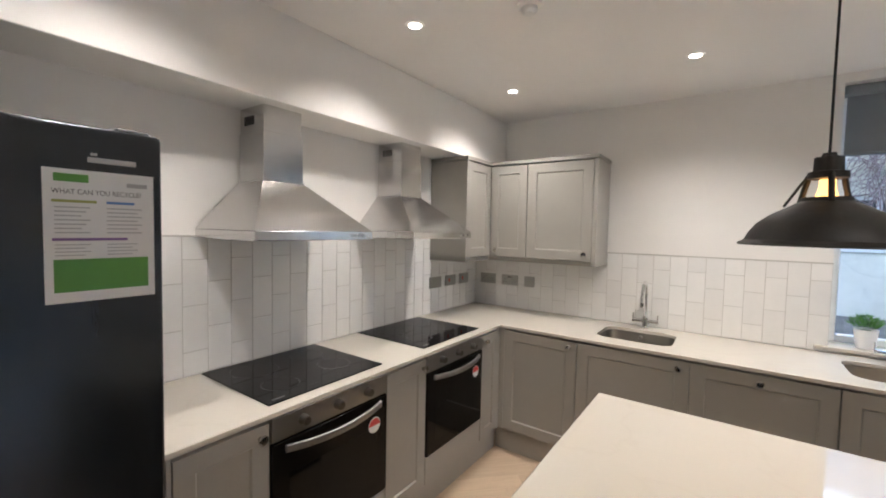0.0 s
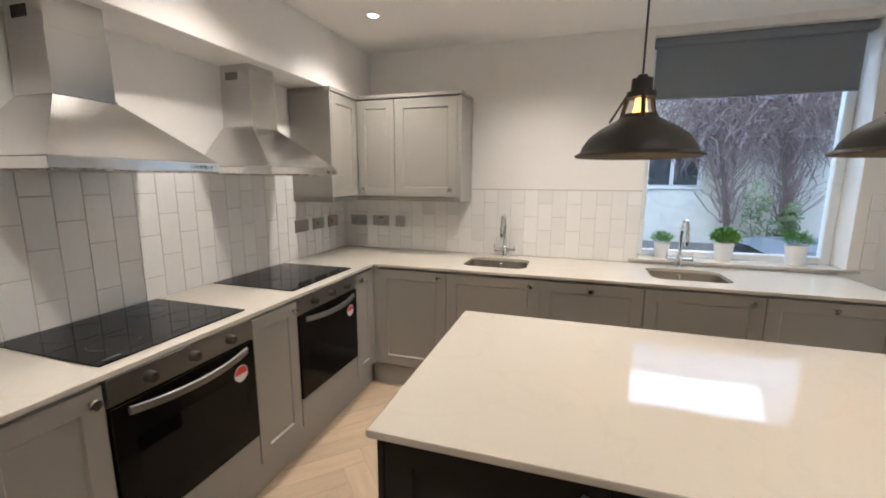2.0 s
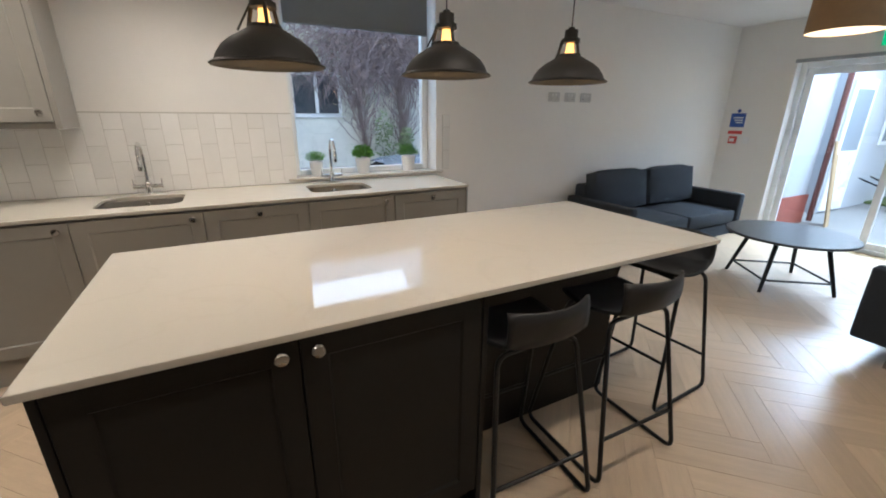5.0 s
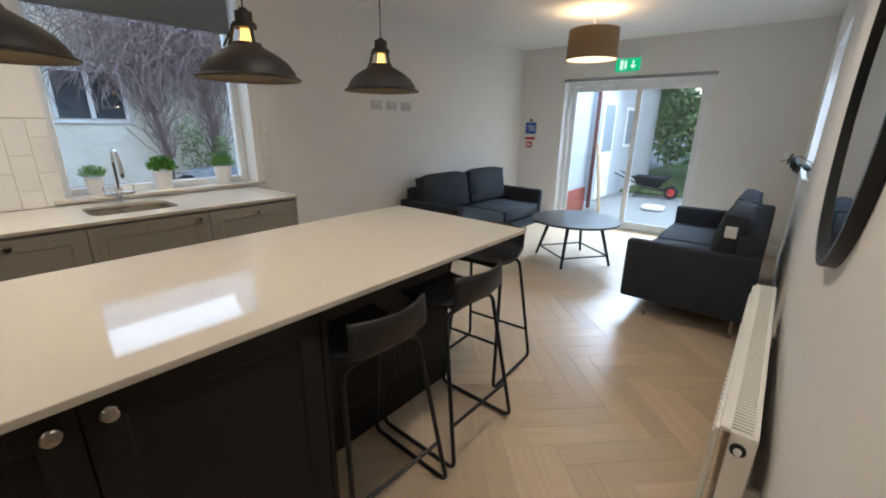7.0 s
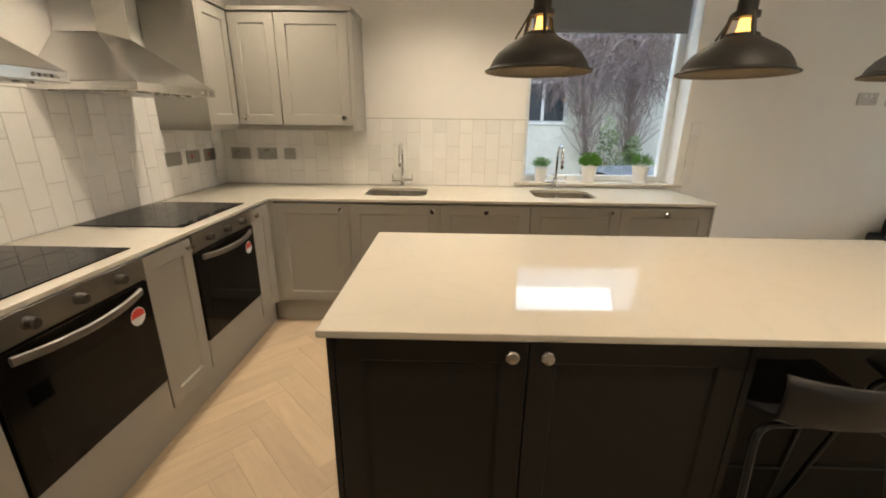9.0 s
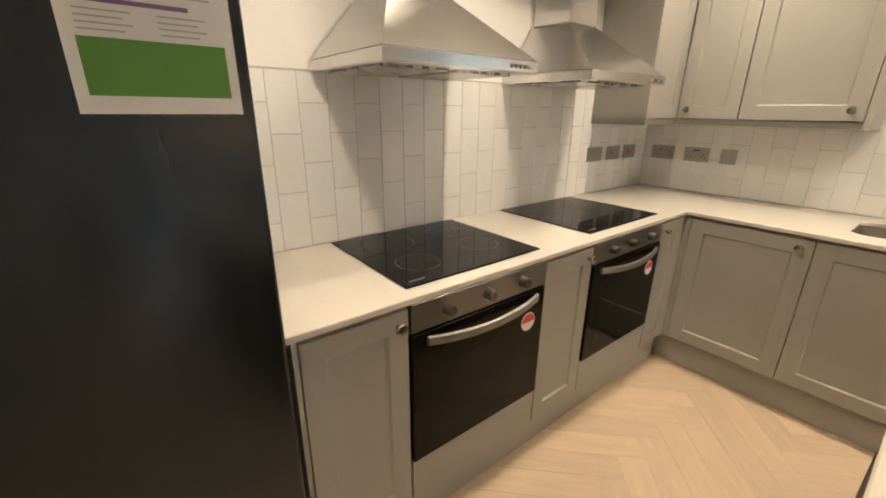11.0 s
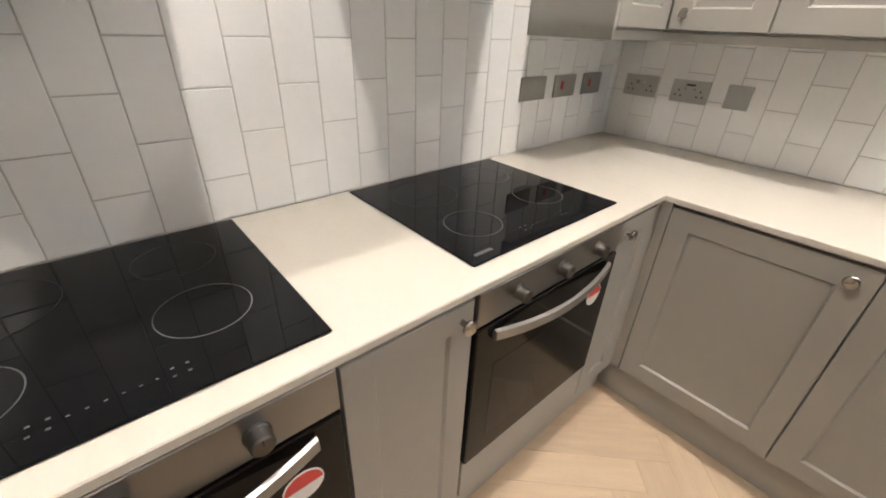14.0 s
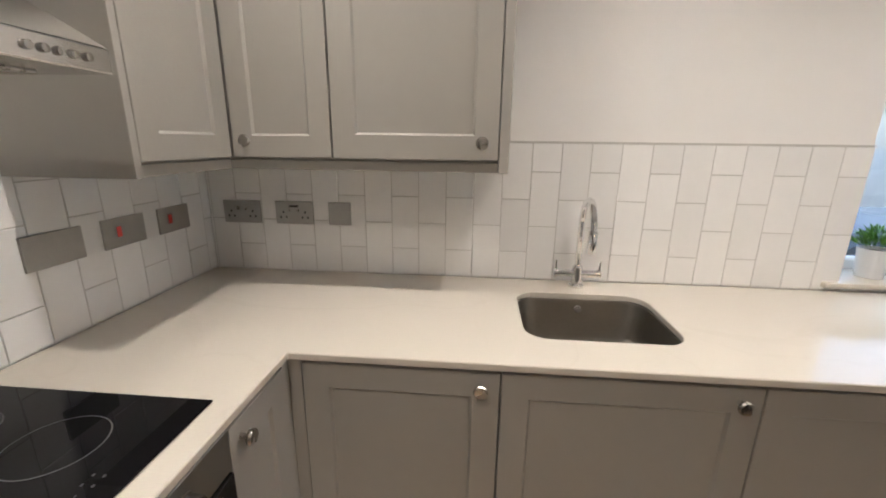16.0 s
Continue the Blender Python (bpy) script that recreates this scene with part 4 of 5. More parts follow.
# ---------------------------------------------------------------- potted plants
def potted(x, y, s, spiky):
    z = WZ0 + 0.0145
    t = thing("potted_plant", (x, y, z), "small green plant in a white ceramic pot", "plant", "plants on the sill")
    part("pot", lathe(bmesh.new(), [(0, z), (0.042 * s, z), (0.055 * s, z + 0.115 * s), (0.052 * s, z + 0.115 * s), (0.048 * s, z + 0.10 * s), (0, z + 0.10 * s)], x, y, 28), POT, t)
    part("soil", lathe(bmesh.new(), [(0, z + 0.104 * s), (0.049 * s, z + 0.102 * s)], x, y, 20), SOIL, t)
    bm = bmesh.new()
    rnd = random.Random(int(x * 100))
    z1 = z + 0.10 * s
    for k in range(420):
        a, el = rnd.uniform(0, math.tau), rnd.uniform(0.15, 1.45)
        r = (0.075 if spiky else 0.085) * s * rnd.uniform(0.35, 1)
        c = Vector((x + r * math.cos(a) * math.cos(el), y + r * math.sin(a) * math.cos(el) * 0.8, z1 + 0.01 + r * 1.05 * math.sin(el)))
        d = Vector((math.cos(a) * rnd.uniform(0.2, 1), math.sin(a) * rnd.uniform(0.2, 1), rnd.uniform(0.2, 1.2))).normalized()
        ln, wd = (0.035 * s, 0.0022) if spiky else (0.024 * s, 0.008 * s)
        side = d.orthogonal().normalized()
        side = Matrix.Rotation(rnd.uniform(0, 6), 3, d) @ side
        q = [bm.verts.new(c), bm.verts.new(c + d * ln * 0.5 + side * wd), bm.verts.new(c + d * ln), bm.verts.new(c + d * ln * 0.5 - side * wd)]
        bm.faces.new(q)
    tagged(part("foliage", bm, LEAF, t, smooth=False), kind="stuff")


potted(2.535, 0.07, 0.95, True)
potted(2.915, 0.06, 1.12, False)
potted(3.325, 0.06, 1.15, True)


# ---------------------------------------------------------------- living area
def cushion(x0, x1, y0, y1, z0, z1, r=0.05, puff=0.02):
    bm = B(x0, x1, y0, y1, z0, z1)
    bmesh.ops.subdivide_edges(bm, edges=bm.edges[:], cuts=5, use_grid_fill=True)
    c, h = Vector(((x0 + x1) / 2, (y0 + y1) / 2, (z0 + z1) / 2)), Vector(((x1 - x0) / 2, (y1 - y0) / 2, (z1 - z0) / 2))
    for v in bm.verts:
        d = v.co - c
        n = [d[i] / h[i] for i in range(3)]
        for i in range(3):
            j, k = (i + 1) % 3, (i + 2) % 3
            f = (1 - n[j] ** 2) * (1 - n[k] ** 2)
            v.co[i] = c[i] + n[i] * (h[i] - puff * 0.6 + puff * f)
        d2 = Vector([max(0, abs(v.co[i] - c[i]) - (h[i] - r)) * (1 if v.co[i] > c[i] else -1) for i in range(3)])
        if d2.length > r:
            v.co -= d2 * (1 - r / d2.length)
    return bm


def sofa():
    """Origin at the middle of the back's foot; faces -y; 1.88 m long."""
    t = thing("sofa", (0, 0, 0), "charcoal blue fabric two-seat sofa on metal legs", "sofa", "fabric sofas")
    L = 0.94
    part("base", B(-L + 0.10, L - 0.10, -0.80, -0.06, 0.14, 0.27, 0.012, 2), SOFA, t)
    part("back_frame", B(-L + 0.10, L - 0.10, -0.16, 0, 0.141, 0.72, 0.03, 3), SOFA, t)
    for s in (-1, 1):
        part("armrest", B(min(s * L, s * (L - 0.098)), max(s * L, s * (L - 0.098)), -0.83, 0, 0.14, 0.60, 0.025, 3), SOFA, t)
        part("seat_cushion", cushion(min(s * 0.005, s * 0.838), max(s * 0.005, s * 0.838), -0.83, -0.17, 0.272, 0.44), SOFA, t)
        bm = cushion(min(s * 0.005, s * 0.838), max(s * 0.005, s * 0.838), -0.35, -0.15, 0.43, 0.87, 0.07, 0.05)
        place(bm, Matrix.Translation((0, -0.2, 0.43)) @ Matrix.Rotation(radians(-9), 4, "X") @ Matrix.Translation((0, 0.2, -0.43)))
        part("back_cushion", bm, SOFA, t)
        for y in (-0.64, -0.08):
            lg = B(s * (L - 0.08) - 0.012, s * (L - 0.08) + 0.012, y - 0.012, y + 0.012, 0, 0.139, 0.003)
            for v in lg.verts:
                if v.co.z < 0.07:
                    v.co.x += s * 0.02
            part("leg", lg, NICKEL, t, "slim metal leg")
    return t


sf = sofa()
sf.matrix_basis = pose(6.07, -0.06, 0)
sf2 = copy_thing(sf, pose(6.09, -3.34, 0, 0, 0, 180))
tagged(make("label_tag", B(5.246, 5.252, -3.17, -3.10, 0.70, 0.78, 0.001), PAPER), "white paper tag on the sofa cushion", "tag")

t = thing("coffee_table", (6.19, -1.69, 0), "round black wooden coffee table with splayed legs", "coffee table")
part("tabletop", lathe(bmesh.new(), [(0, 0.425), (0.45, 0.425), (0.468, 0.432), (0.47, 0.445), (0.464, 0.45), (0, 0.45)], 6.22, -1.68, 56), TABLETOP, t)
feet, tops = [], []
for k in range(4):
    a = radians(98 + 90 * k)
    feet.append(Vector((6.16 + 0.40 * math.cos(a), -1.70 + 0.40 * math.sin(a), 0)))
    tops.append(Vector((6.19 + 0.27 * math.cos(a), -1.69 + 0.27 * math.sin(a), 0.425)))
    part("leg", rod(bmesh.new(), feet[-1], tops[-1], 0.014, 0.019, 12), RODM, t)
for i, j in ((0, 1), (2, 3), (0, 3), (1, 2))[:4]:
    f = 0.24
    part("stretcher", rod(bmesh.new(), feet[i].lerp(tops[i], f), feet[j].lerp(tops[j], f), 0.009), RODM, t)

# radiator
t = thing("radiator", (3.93, -3.400, 0.1), "cream white double panel radiator with thermostat valve", "radiator")
RX0, RX1, RZ0, RZ1 = 3.20, 4.66, 0.12, 0.60
for y0, y1, nm in ((-3.335, -3.322, "front_panel"), (-3.422, -3.410, "rear_panel")):
    bm = B(RX0 + 0.01, RX1 - 0.01, y0, y1, RZ0, RZ1 - 0.01, 0.003)
    if nm == "front_panel":
        for k in range(42):
            x = RX0 + 0.05 + k * 0.033
            part("rib", B(x, x + 0.02, y1 - 0.001, y1 + 0.006, RZ0 + 0.03, RZ1 - 0.05, 0.003), RADWHITE, t, smooth=False)
    part(nm, bm, RADWHITE, t, smooth=False)
for x in (RX0, RX1 - 0.009):
    part("side_cover", B(x, x + 0.009, -3.424, -3.36, RZ0 + 0.005, RZ1, 0.002), RADWHITE, t)
part("top_grille", B(RX0 + 0.009, RX1 - 0.009, -3.424, -3.410, RZ1 - 0.012, RZ1, 0.001), RADWHITE, t)
part("top_grille", B(RX0 + 0.009, RX1 - 0.009, -3.334, -3.36, RZ1 - 0.012, RZ1, 0.001), RADWHITE, t)
n = 84
for k in range(n):
    x = RX0 + 0.012 + k * (RX1 - RX0 - 0.026) / n
    part("grille_slat", B(x, x + 0.009, -3.410, -3.334, RZ1 - 0.010, RZ1 - 0.002), RADWHITE, t, smooth=False)
vl = part("valve", turned([(0, 0), (0.02, 0), (0.02, 0.006), (0.012, 0.008), (0, 0.008)], (RX0, -3.385, RZ1 - 0.05), (-1, 0, 0), 20), BLACKPLASTIC, t)
part("valve_cap", turned([(0, 0), (0.010, 0), (0.009, 0.012), (0, 0.013)], (RX0 - 0.008, -3.385, RZ1 - 0.05), (-1, 0, 0), 16), GLOSSWHITE, vl)
for x in (RX0 + 0.02, RX1 - 0.02):
    part("pipe", rod(bmesh.new(), (x, -3.400, 0), (x, -3.400, RZ0 + 0.01), 0.0075), CHROME, t)
    part("bracket", B(x + 0.09 * (1 if x < 4 else -1) - 0.01, x + 0.09 * (1 if x < 4 else -1) + 0.01, SY, -3.422, 0.3, 0.36), RADWHITE, t)

# mirror
t = thing("round_mirror", (3.45, SY, 1.52), "large round wall mirror with thin black frame", "mirror")
part("frame", turned([(0.40, 0), (0.42, 0), (0.42, 0.028), (0.40, 0.028), (0.40, 0.0)], (3.38, SY, 1.50), (0, 1, 0), 64), BLACKPLASTIC, t, "thin black metal frame")
part("glass", turned([(0, 0.0), (0.399, 0.0), (0.399, 0.014), (0, 0.014)], (3.38, SY + 0.001, 1.50), (0, 1, 0), 64), MIRROR, t)

# dark sprig on the side window's sill
t = thing("vase_sprig", (5.72, SY - 0.02, SZ0 + 0.008), "dark leafy sprig in a small vase on sill", "plant")
part("vase", lathe(bmesh.new(), [(0, SZ0 + 0.008), (0.03, SZ0 + 0.01), (0.045, SZ0 + 0.06), (0.02, SZ0 + 0.12), (0.024, SZ0 + 0.14)], 5.72, SY - 0.02, 20), POT, t)
tip = Vector((5.62, SY + 0.17, SZ0 + 0.12))
root = Vector((5.72, SY - 0.02, SZ0 + 0.10))
part("stem", tube(bmesh.new(), [root, root.lerp(tip, 0.5) + Vector((0, 0, 0.05)), tip], 0.003), LEAFDARK, t)
rnd = random.Random(4)
for k in range(7):
    c = root.lerp(tip, 0.35 + 0.1 * k) + Vector((rnd.uniform(-0.03, 0.03), rnd.uniform(-0.02, 0.02), rnd.uniform(-0.05, 0.03)))
    bm = lathe(bmesh.new(), [(0, -0.002), (0.018, -0.0015), (0.026, 0), (0.018, 0.0015), (0, 0.002)], 0, 0, 12)
    place(bm, Matrix.Translation(c) @ Euler((rnd.uniform(0.6, 2), rnd.uniform(-1, 1), rnd.uniform(-1, 1))).to_matrix().to_4x4() @ Matrix.Diagonal((1, 1.5, 1, 1)))
    part("leaf", bm, LEAFDARK, t)

# signs by the patio door
t = thing("exit_sign", (RX - 0.03, -1.515, 2.10), "lit green emergency exit sign over the door", "exit sign")
part("housing", B(RX - 0.035, RX - 0.001, -1.675, -1.355, 2.255, 2.285, 0.003), GLOSSWHITE, t)
pan = part("panel", B(RX - 0.022, RX - 0.014, -1.665, -1.365, 2.10, 2.255, 0.001), SIGNGREEN, t, "glowing green panel")
bm = B(RX - 0.0235, RX - 0.0225, -1.592, -1.572, 2.165, 2.225)
bm2 = prism(bmesh.new(), [(-0.04, 0.0), (0.0, -0.042), (0.04, 0.0)], 0, 0.001)
place(bm2, Matrix.Translation((RX - 0.0235, -1.582, 2.17)) @ Matrix(((0, 0, 1, 0), (1, 0, 0, 0), (0, 1, 0, 0), (0, 0, 0, 1))))
part("arrow", bm, SIGNWHITE, pan, smooth=False), part("arrow_head", bm2, SIGNWHITE, pan, smooth=False)
part("door_symbol", B(RX - 0.0235, RX - 0.0225, -1.46, -1.42, 2.12, 2.235), SIGNWHITE, pan, smooth=False)
part("figure_symbol", B(RX - 0.0235, RX - 0.0225, -1.505, -1.475, 2.13, 2.225), SIGNWHITE, pan, smooth=False)
t = thing("fire_notice", (RX - 0.002, -0.19, 1.3), "blue and white fire action notice on the wall", "sign")
pl = part("plate", B(RX - 0.004, RX - 0.0005, -0.275, -0.10, 1.29, 1.46), SIGNBLUE, t, smooth=False)
for k in range(3):
    part("text_line", B(RX - 0.0048, RX - 0.0042, -0.255, -0.13 - 0.02 * k, 1.40 - k * 0.03, 1.412 - k * 0.03), WHITESTICK, pl, smooth=False)
part("symbol", turned([(0, 0), (0.022, 0), (0.022, 0.003), (0, 0.003)], (RX - 0.001, -0.185, 1.49), (-1, 0, 0), 20), SIGNBLUE, t)
t = thing("fire_sign", (RX - 0.002, -0.19, 1.22), "red fire call point sign on the wall", "sign")
part("plate", B(RX - 0.004, RX - 0.0005, -0.27, -0.10, 1.205, 1.245), RED, t, smooth=False)
t = thing("fire_call_point", (RX - 0.02, -0.18, 1.08), "red break-glass fire alarm call point", "call point")
part("housing", B(RX - 0.03, RX - 0.0005, -0.225, -0.135, 1.085, 1.175, 0.004), RED, t)
part("glass_plate", B(RX - 0.0315, RX - 0.0302, -0.21, -0.15, 1.11, 1.15), WHITESTICK, t)
t = thing("light_switch", (RX - 0.005, -0.33, 1.09), "white light switch plate on the wall", "switch")
part("plate", B(RX - 0.009, RX - 0.0005, -0.372, -0.29, 1.09, 1.175, 0.002), GLOSSWHITE, t)
part("rocker", B(RX - 0.012, RX - 0.0088, -0.337, -0.325, 1.12, 1.145, 0.001), GLOSSWHITE, t)

# ---------------------------------------------------------------- outside
bm = bmesh.new()
xs = [-400, -40, -12, -4, 0, 3, 5.5, 6.6, 7.4, 9, 11, 14, 20, 40, 400]
ys = [-400, -40, -12, -4.2, -2, -1, 0, 0.7, 1.6, 3, 5, 8, 20, 60, 400]


def ground_z(x, y):
    low = min(1, max(0, (6.8 - x) / 1.2)) * min(1, max(0, (y + 0.1) / 0.7))
    return -0.14 - 0.50 * low


gv = [[bm.verts.new((x, y, ground_z(x, y))) for x in xs] for y in ys]
for a, b in zip(gv, gv[1:]):
    for i in range(len(xs) - 1):
        bm.faces.new((a[i], a[i + 1], b[i + 1], b[i]))
structure("ground", bm, PAVE, "pale grey concrete yard around the house", "ground")

t = thing("neighbour_house", (4, 7, -0.64), "cream rendered neighbouring house with small window", "house")
NY = 5.0
bm = B(-6, 3.10, NY, NY + 0.3, -0.8, 3.15)
box(bm, 4.04, 12, NY, NY + 0.3, -0.8, 3.15), box(bm, 3.10, 4.04, NY, NY + 0.3, -0.8, 1.38), box(bm, 3.10, 4.04, NY, NY + 0.3, 2.16, 3.15)
part("wall", bm, RENDERWALL, t, smooth=False)
part("base_course", B(-6, 12, NY - 0.02, NY - 0.001, -0.8, 0.42, 0.004), PAVE, t, "grey unpainted base course", smooth=False)
part("roof", prism(bmesh.new(), [(-6.3, NY - 0.3), (12.3, NY - 0.3), (12.3, 10), (-6.3, 10)], 3.16, 3.27), ROOF, t, smooth=False)
w = part("window", B(3.10, 4.04, NY + 0.12, NY + 0.2, 1.38, 1.43, 0.004), UPVC, t, "white framed two-pane window")
part("frame", box(box(box(B(3.10, 3.16, NY + 0.06, NY + 0.14, 1.43, 2.16, 0.004), 3.98, 4.04, NY + 0.06, NY + 0.14, 1.43, 2.16, 0.004), 3.54, 3.60, NY + 0.06, NY + 0.14, 1.43, 2.16, 0.004), 3.16, 3.98, NY + 0.07, NY + 0.13, 2.10, 2.16), UPVC, w)
part("glazing", B(3.16, 3.98, NY + 0.09, NY + 0.1, 1.43, 2.10), CARGLASS, w, smooth=False)
part("sill", B(3.06, 4.08, NY - 0.05, NY + 0.06, 1.36, 1.379), UPVC, w, smooth=False)
part("rear_wall", B(-6, 12, 9.7, 10, -0.8, 3.15), RENDERWALL, t, smooth=False)


def creeper(name, x0, y0, z0, seed, label, span, drops):
    """A bare climber: a twisted trunk with a plume of upright shoots, and long twigs that hang from the eaves."""
    rnd = random.Random(seed)
    t = thing(name, (x0, y0, z0), label, "creeper")
    trunk = [(x0 + 0.05 * math.sin(k * 1.3 + seed), y0 + 0.03 * math.cos(k), z0 + 0.36 * k) for k in range(10)]
    bm = bmesh.new()
    for a, b, k in zip(trunk, trunk[1:], range(9)):
        rod(bm, a, b, 0.06 - 0.004 * k, 0.056 - 0.004 * k, 8)
    part("trunk", bm, BARK, t)

    def strand(bm, p, d, n, step, pull):
        pts = [p.copy()]
        for s in range(n):
            p = p + d * step * rnd.uniform(0.6, 1.3)
            p.y = min(max(p.y, y0 - 0.45), NY - 0.02)
            d = (d + Vector((rnd.uniform(-0.4, 0.4), rnd.uniform(-0.2, 0.2), pull + rnd.uniform(-0.3, 0.3)))).normalized()
            pts.append(p.copy())
        tube(bm, pts, rnd.uniform(0.003, 0.0075), 3)

    bm = bmesh.new()
    for k in range(260):
        a = Vector(trunk[rnd.randrange(4, 10)]) + Vector((rnd.gauss(0, 0.05), rnd.uniform(-0.08, 0.05), 0))
        strand(bm, a, Vector((rnd.gauss(0, 0.35), -0.1, 1)).normalized(), 5, 0.14, 0.0)
    tagged(part("shoots", bm, TWIG, t, smooth=False), kind="stuff")
    bm = bmesh.new()
    for k in range(drops):
        a = Vector((x0 + rnd.gauss(0, span), y0 - rnd.uniform(0, 0.2), rnd.uniform(2.1, 3.3)))
        strand(bm, a, Vector((rnd.gauss(0, 0.6), -0.2, rnd.uniform(-0.6, 0.4))).normalized(), rnd.randrange(4, 8), 0.12, -0.25)
    tagged(part("hanging_twigs", bm, TWIG, t, smooth=False), kind="stuff")


creeper("bare_creeper", 4.35, 4.78, -0.64, 3, "bare purple-grey creeper on the neighbouring wall", 0.75, 1150)
creeper("bare_creeper", 5.15, 4.78, -0.64, 8, "bare purple-grey creeper beside the first one", 0.7, 650)


def shrub(x, y, z, rx, ry, rz, n, seed, label, material=FOLIAGE, size=0.06):
    rnd = random.Random(seed)
    t = thing("shrub", (x, y, z), label, "shrub")
    bm = bmesh.new()
    for k in range(5):
        rod(bm, (x, y, z), (x + rnd.uniform(-0.6, 0.6) * rx, y + rnd.uniform(-0.6, 0.6) * ry, z + rz * rnd.uniform(0.8, 1.5)), 0.03, 0.008, 6)
    part("stem", bm, BARK, t)
    verts, faces = [], []
    lumps = [(rnd.uniform(-0.7, 0.7), rnd.uniform(-0.7, 0.7), rnd.uniform(0.3, 1.7), rnd.uniform(0.2, 0.5)) for k in range(16)]
    for k in range(n):
        lx, ly, lz, lr = rnd.choice(lumps)
        d = Vector((rnd.gauss(0, 1), rnd.gauss(0, 1), rnd.gauss(0, 1))).normalized() * lr * rnd.uniform(0.6, 1.1)
        c = Vector((x + (lx + d.x) * rx, y + (ly + d.y) * ry, max(z, z + (lz + d.z) * rz)))
        u = Vector((rnd.gauss(0, 1), rnd.gauss(0, 1), rnd.gauss(0, 1))).normalized()
        w = u.orthogonal().normalized()
        s = size * rnd.uniform(0.5, 1.3)
        i = len(verts)
        verts += [c - u * s, c + w * s * 0.4, c + u * s, c - w * s * 0.4]
        faces.append((i, i + 1, i + 2, i + 3))
    me = bpy.data.meshes.new("leaves")
    me.from_pydata([tuple(v) for v in verts], [], faces)
    me.materials.append(material)
    ob = new("leaves", me)
    ob.parent, ob.matrix_parent_inverse = t, t.matrix_basis.inverted()
    ob["kind"] = "stuff"


shrub(4.9, 4.5, -0.3, 0.45, 0.25, 0.85, 1100, 2, "low green shrub at the foot of the wall")
shrub(17.5, -1.6, -0.14, 2.6, 2.0, 2.6, 9000, 11, "tall green garden hedge beyond the yard", size=0.14)
shrub(17.0, -5.5, -0.14, 2.6, 2.0, 2.4, 7000, 12, "tall green garden hedge beside the lawn", size=0.14)
shrub(19.5, 1.5, -0.14, 2.6, 2.0, 3.0, 6000, 13, "tall green tree mass behind the outbuilding", size=0.16)
structure("lawn", B(12.6, 30, -12, 0.5, -0.16, -0.10, 0.01), GRASS, "rough green lawn beyond the yard", "lawn")

# white outbuilding beside the patio
t = thing("outbuilding", (12, 1, -0.14), "white rendered outbuilding with red painted plinth", "outbuilding")
EX0, EX1, EY0 = 9.7, 15.2, -0.25
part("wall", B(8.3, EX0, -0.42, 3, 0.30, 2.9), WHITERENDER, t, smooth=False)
part("plinth", B(8.3, EX0 + 0.02, -0.45, 3, -0.14, 0.299), BRICKRED, t, "red painted plinth", smooth=False)
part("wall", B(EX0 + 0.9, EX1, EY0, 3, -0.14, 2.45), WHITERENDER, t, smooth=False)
part("roof", B(EX0 + 0.8, EX1 + 0.2, EY0 - 0.18, 3.1, 2.451, 2.55), ROOF, t, smooth=False)
part("drainpipe", rod(bmesh.new(), (EX0 + 0.06, -0.52, -0.1), (EX0 + 0.06, -0.52, 2.9), 0.036, None, 14), PIPE, t, "red-brown drainpipe")
d = part("door", B(EX0 + 1.0, EX0 + 1.8, EY0 - 0.04, EY0 - 0.001, -0.1, 2.0, 0.006), UPVC, t, "white plastic door")
# Door and window panes here carry the painted sky reflection.
part("door_glass", B(EX0 + 1.1, EX0 + 1.7, EY0 - 0.046, EY0 - 0.041, 0.9, 1.85), SKYTINTGLASS, d, smooth=False)
w = part("window", B(EX0 + 2.6, EX0 + 3.4, EY0 - 0.03, EY0 - 0.001, 0.95, 1.85, 0.006), UPVC, t, "white framed window")
part("window_glass", B(EX0 + 2.67, EX0 + 3.33, EY0 - 0.036, EY0 - 0.031, 1.02, 1.78), SKYTINTGLASS, w, smooth=False)
for dx, lean, length in ((0.0, 0.03, 1.25), (0.10, 0.05, 1.05), (0.19, -0.02, 0.85)):
    foot = (EX0 + dx, -0.585 - length * math.sin(radians(8)), -0.14)
    tg = thing("timber_plank", foot, "long raw timber plank leaning by the wall", "plank", "leaning planks")
    bm = place(B(-0.04, 0.04, -0.012, 0.012, 0, length, 0.002), Matrix.Translation(foot) @ Matrix.Rotation(radians(-8), 4, "X") @ Matrix.Rotation(lean, 4, "Y"))
    part("board", bm, TIMBER, tg, smooth=False)

# wheelbarrow
t = thing("wheelbarrow", (10.9, -1.3, -0.14), "black wheelbarrow with a red wheel in the yard", "wheelbarrow")
bm = bmesh.new()
lo = [bm.verts.new(p) for p in ((10.72, -1.55, 0.14), (11.02, -1.55, 0.14), (11.02, -1.05, 0.18), (10.72, -1.05, 0.18))]
hi = [bm.verts.new(p) for p in ((10.55, -1.78, 0.42), (11.18, -1.78, 0.42), (11.12, -0.92, 0.42), (10.62, -0.92, 0.42))]
bm.faces.new(lo[::-1])
for i in range(4):
    bm.faces.new((lo[i], lo[(i + 1) % 4], hi[(i + 1) % 4], hi[i]))
ob = part("tray", bm, BLACKPLASTIC, t, smooth=False)
ob.modifiers.new("sheet", "SOLIDIFY").thickness = 0.01
wheel = part("tyre", turned([(0.10, -0.04), (0.16, -0.045), (0.18, 0), (0.16, 0.045), (0.10, 0.04), (0.10, -0.04)], (10.87, -1.86, 0.045), (1, 0, 0), 28), RUBBER, t)
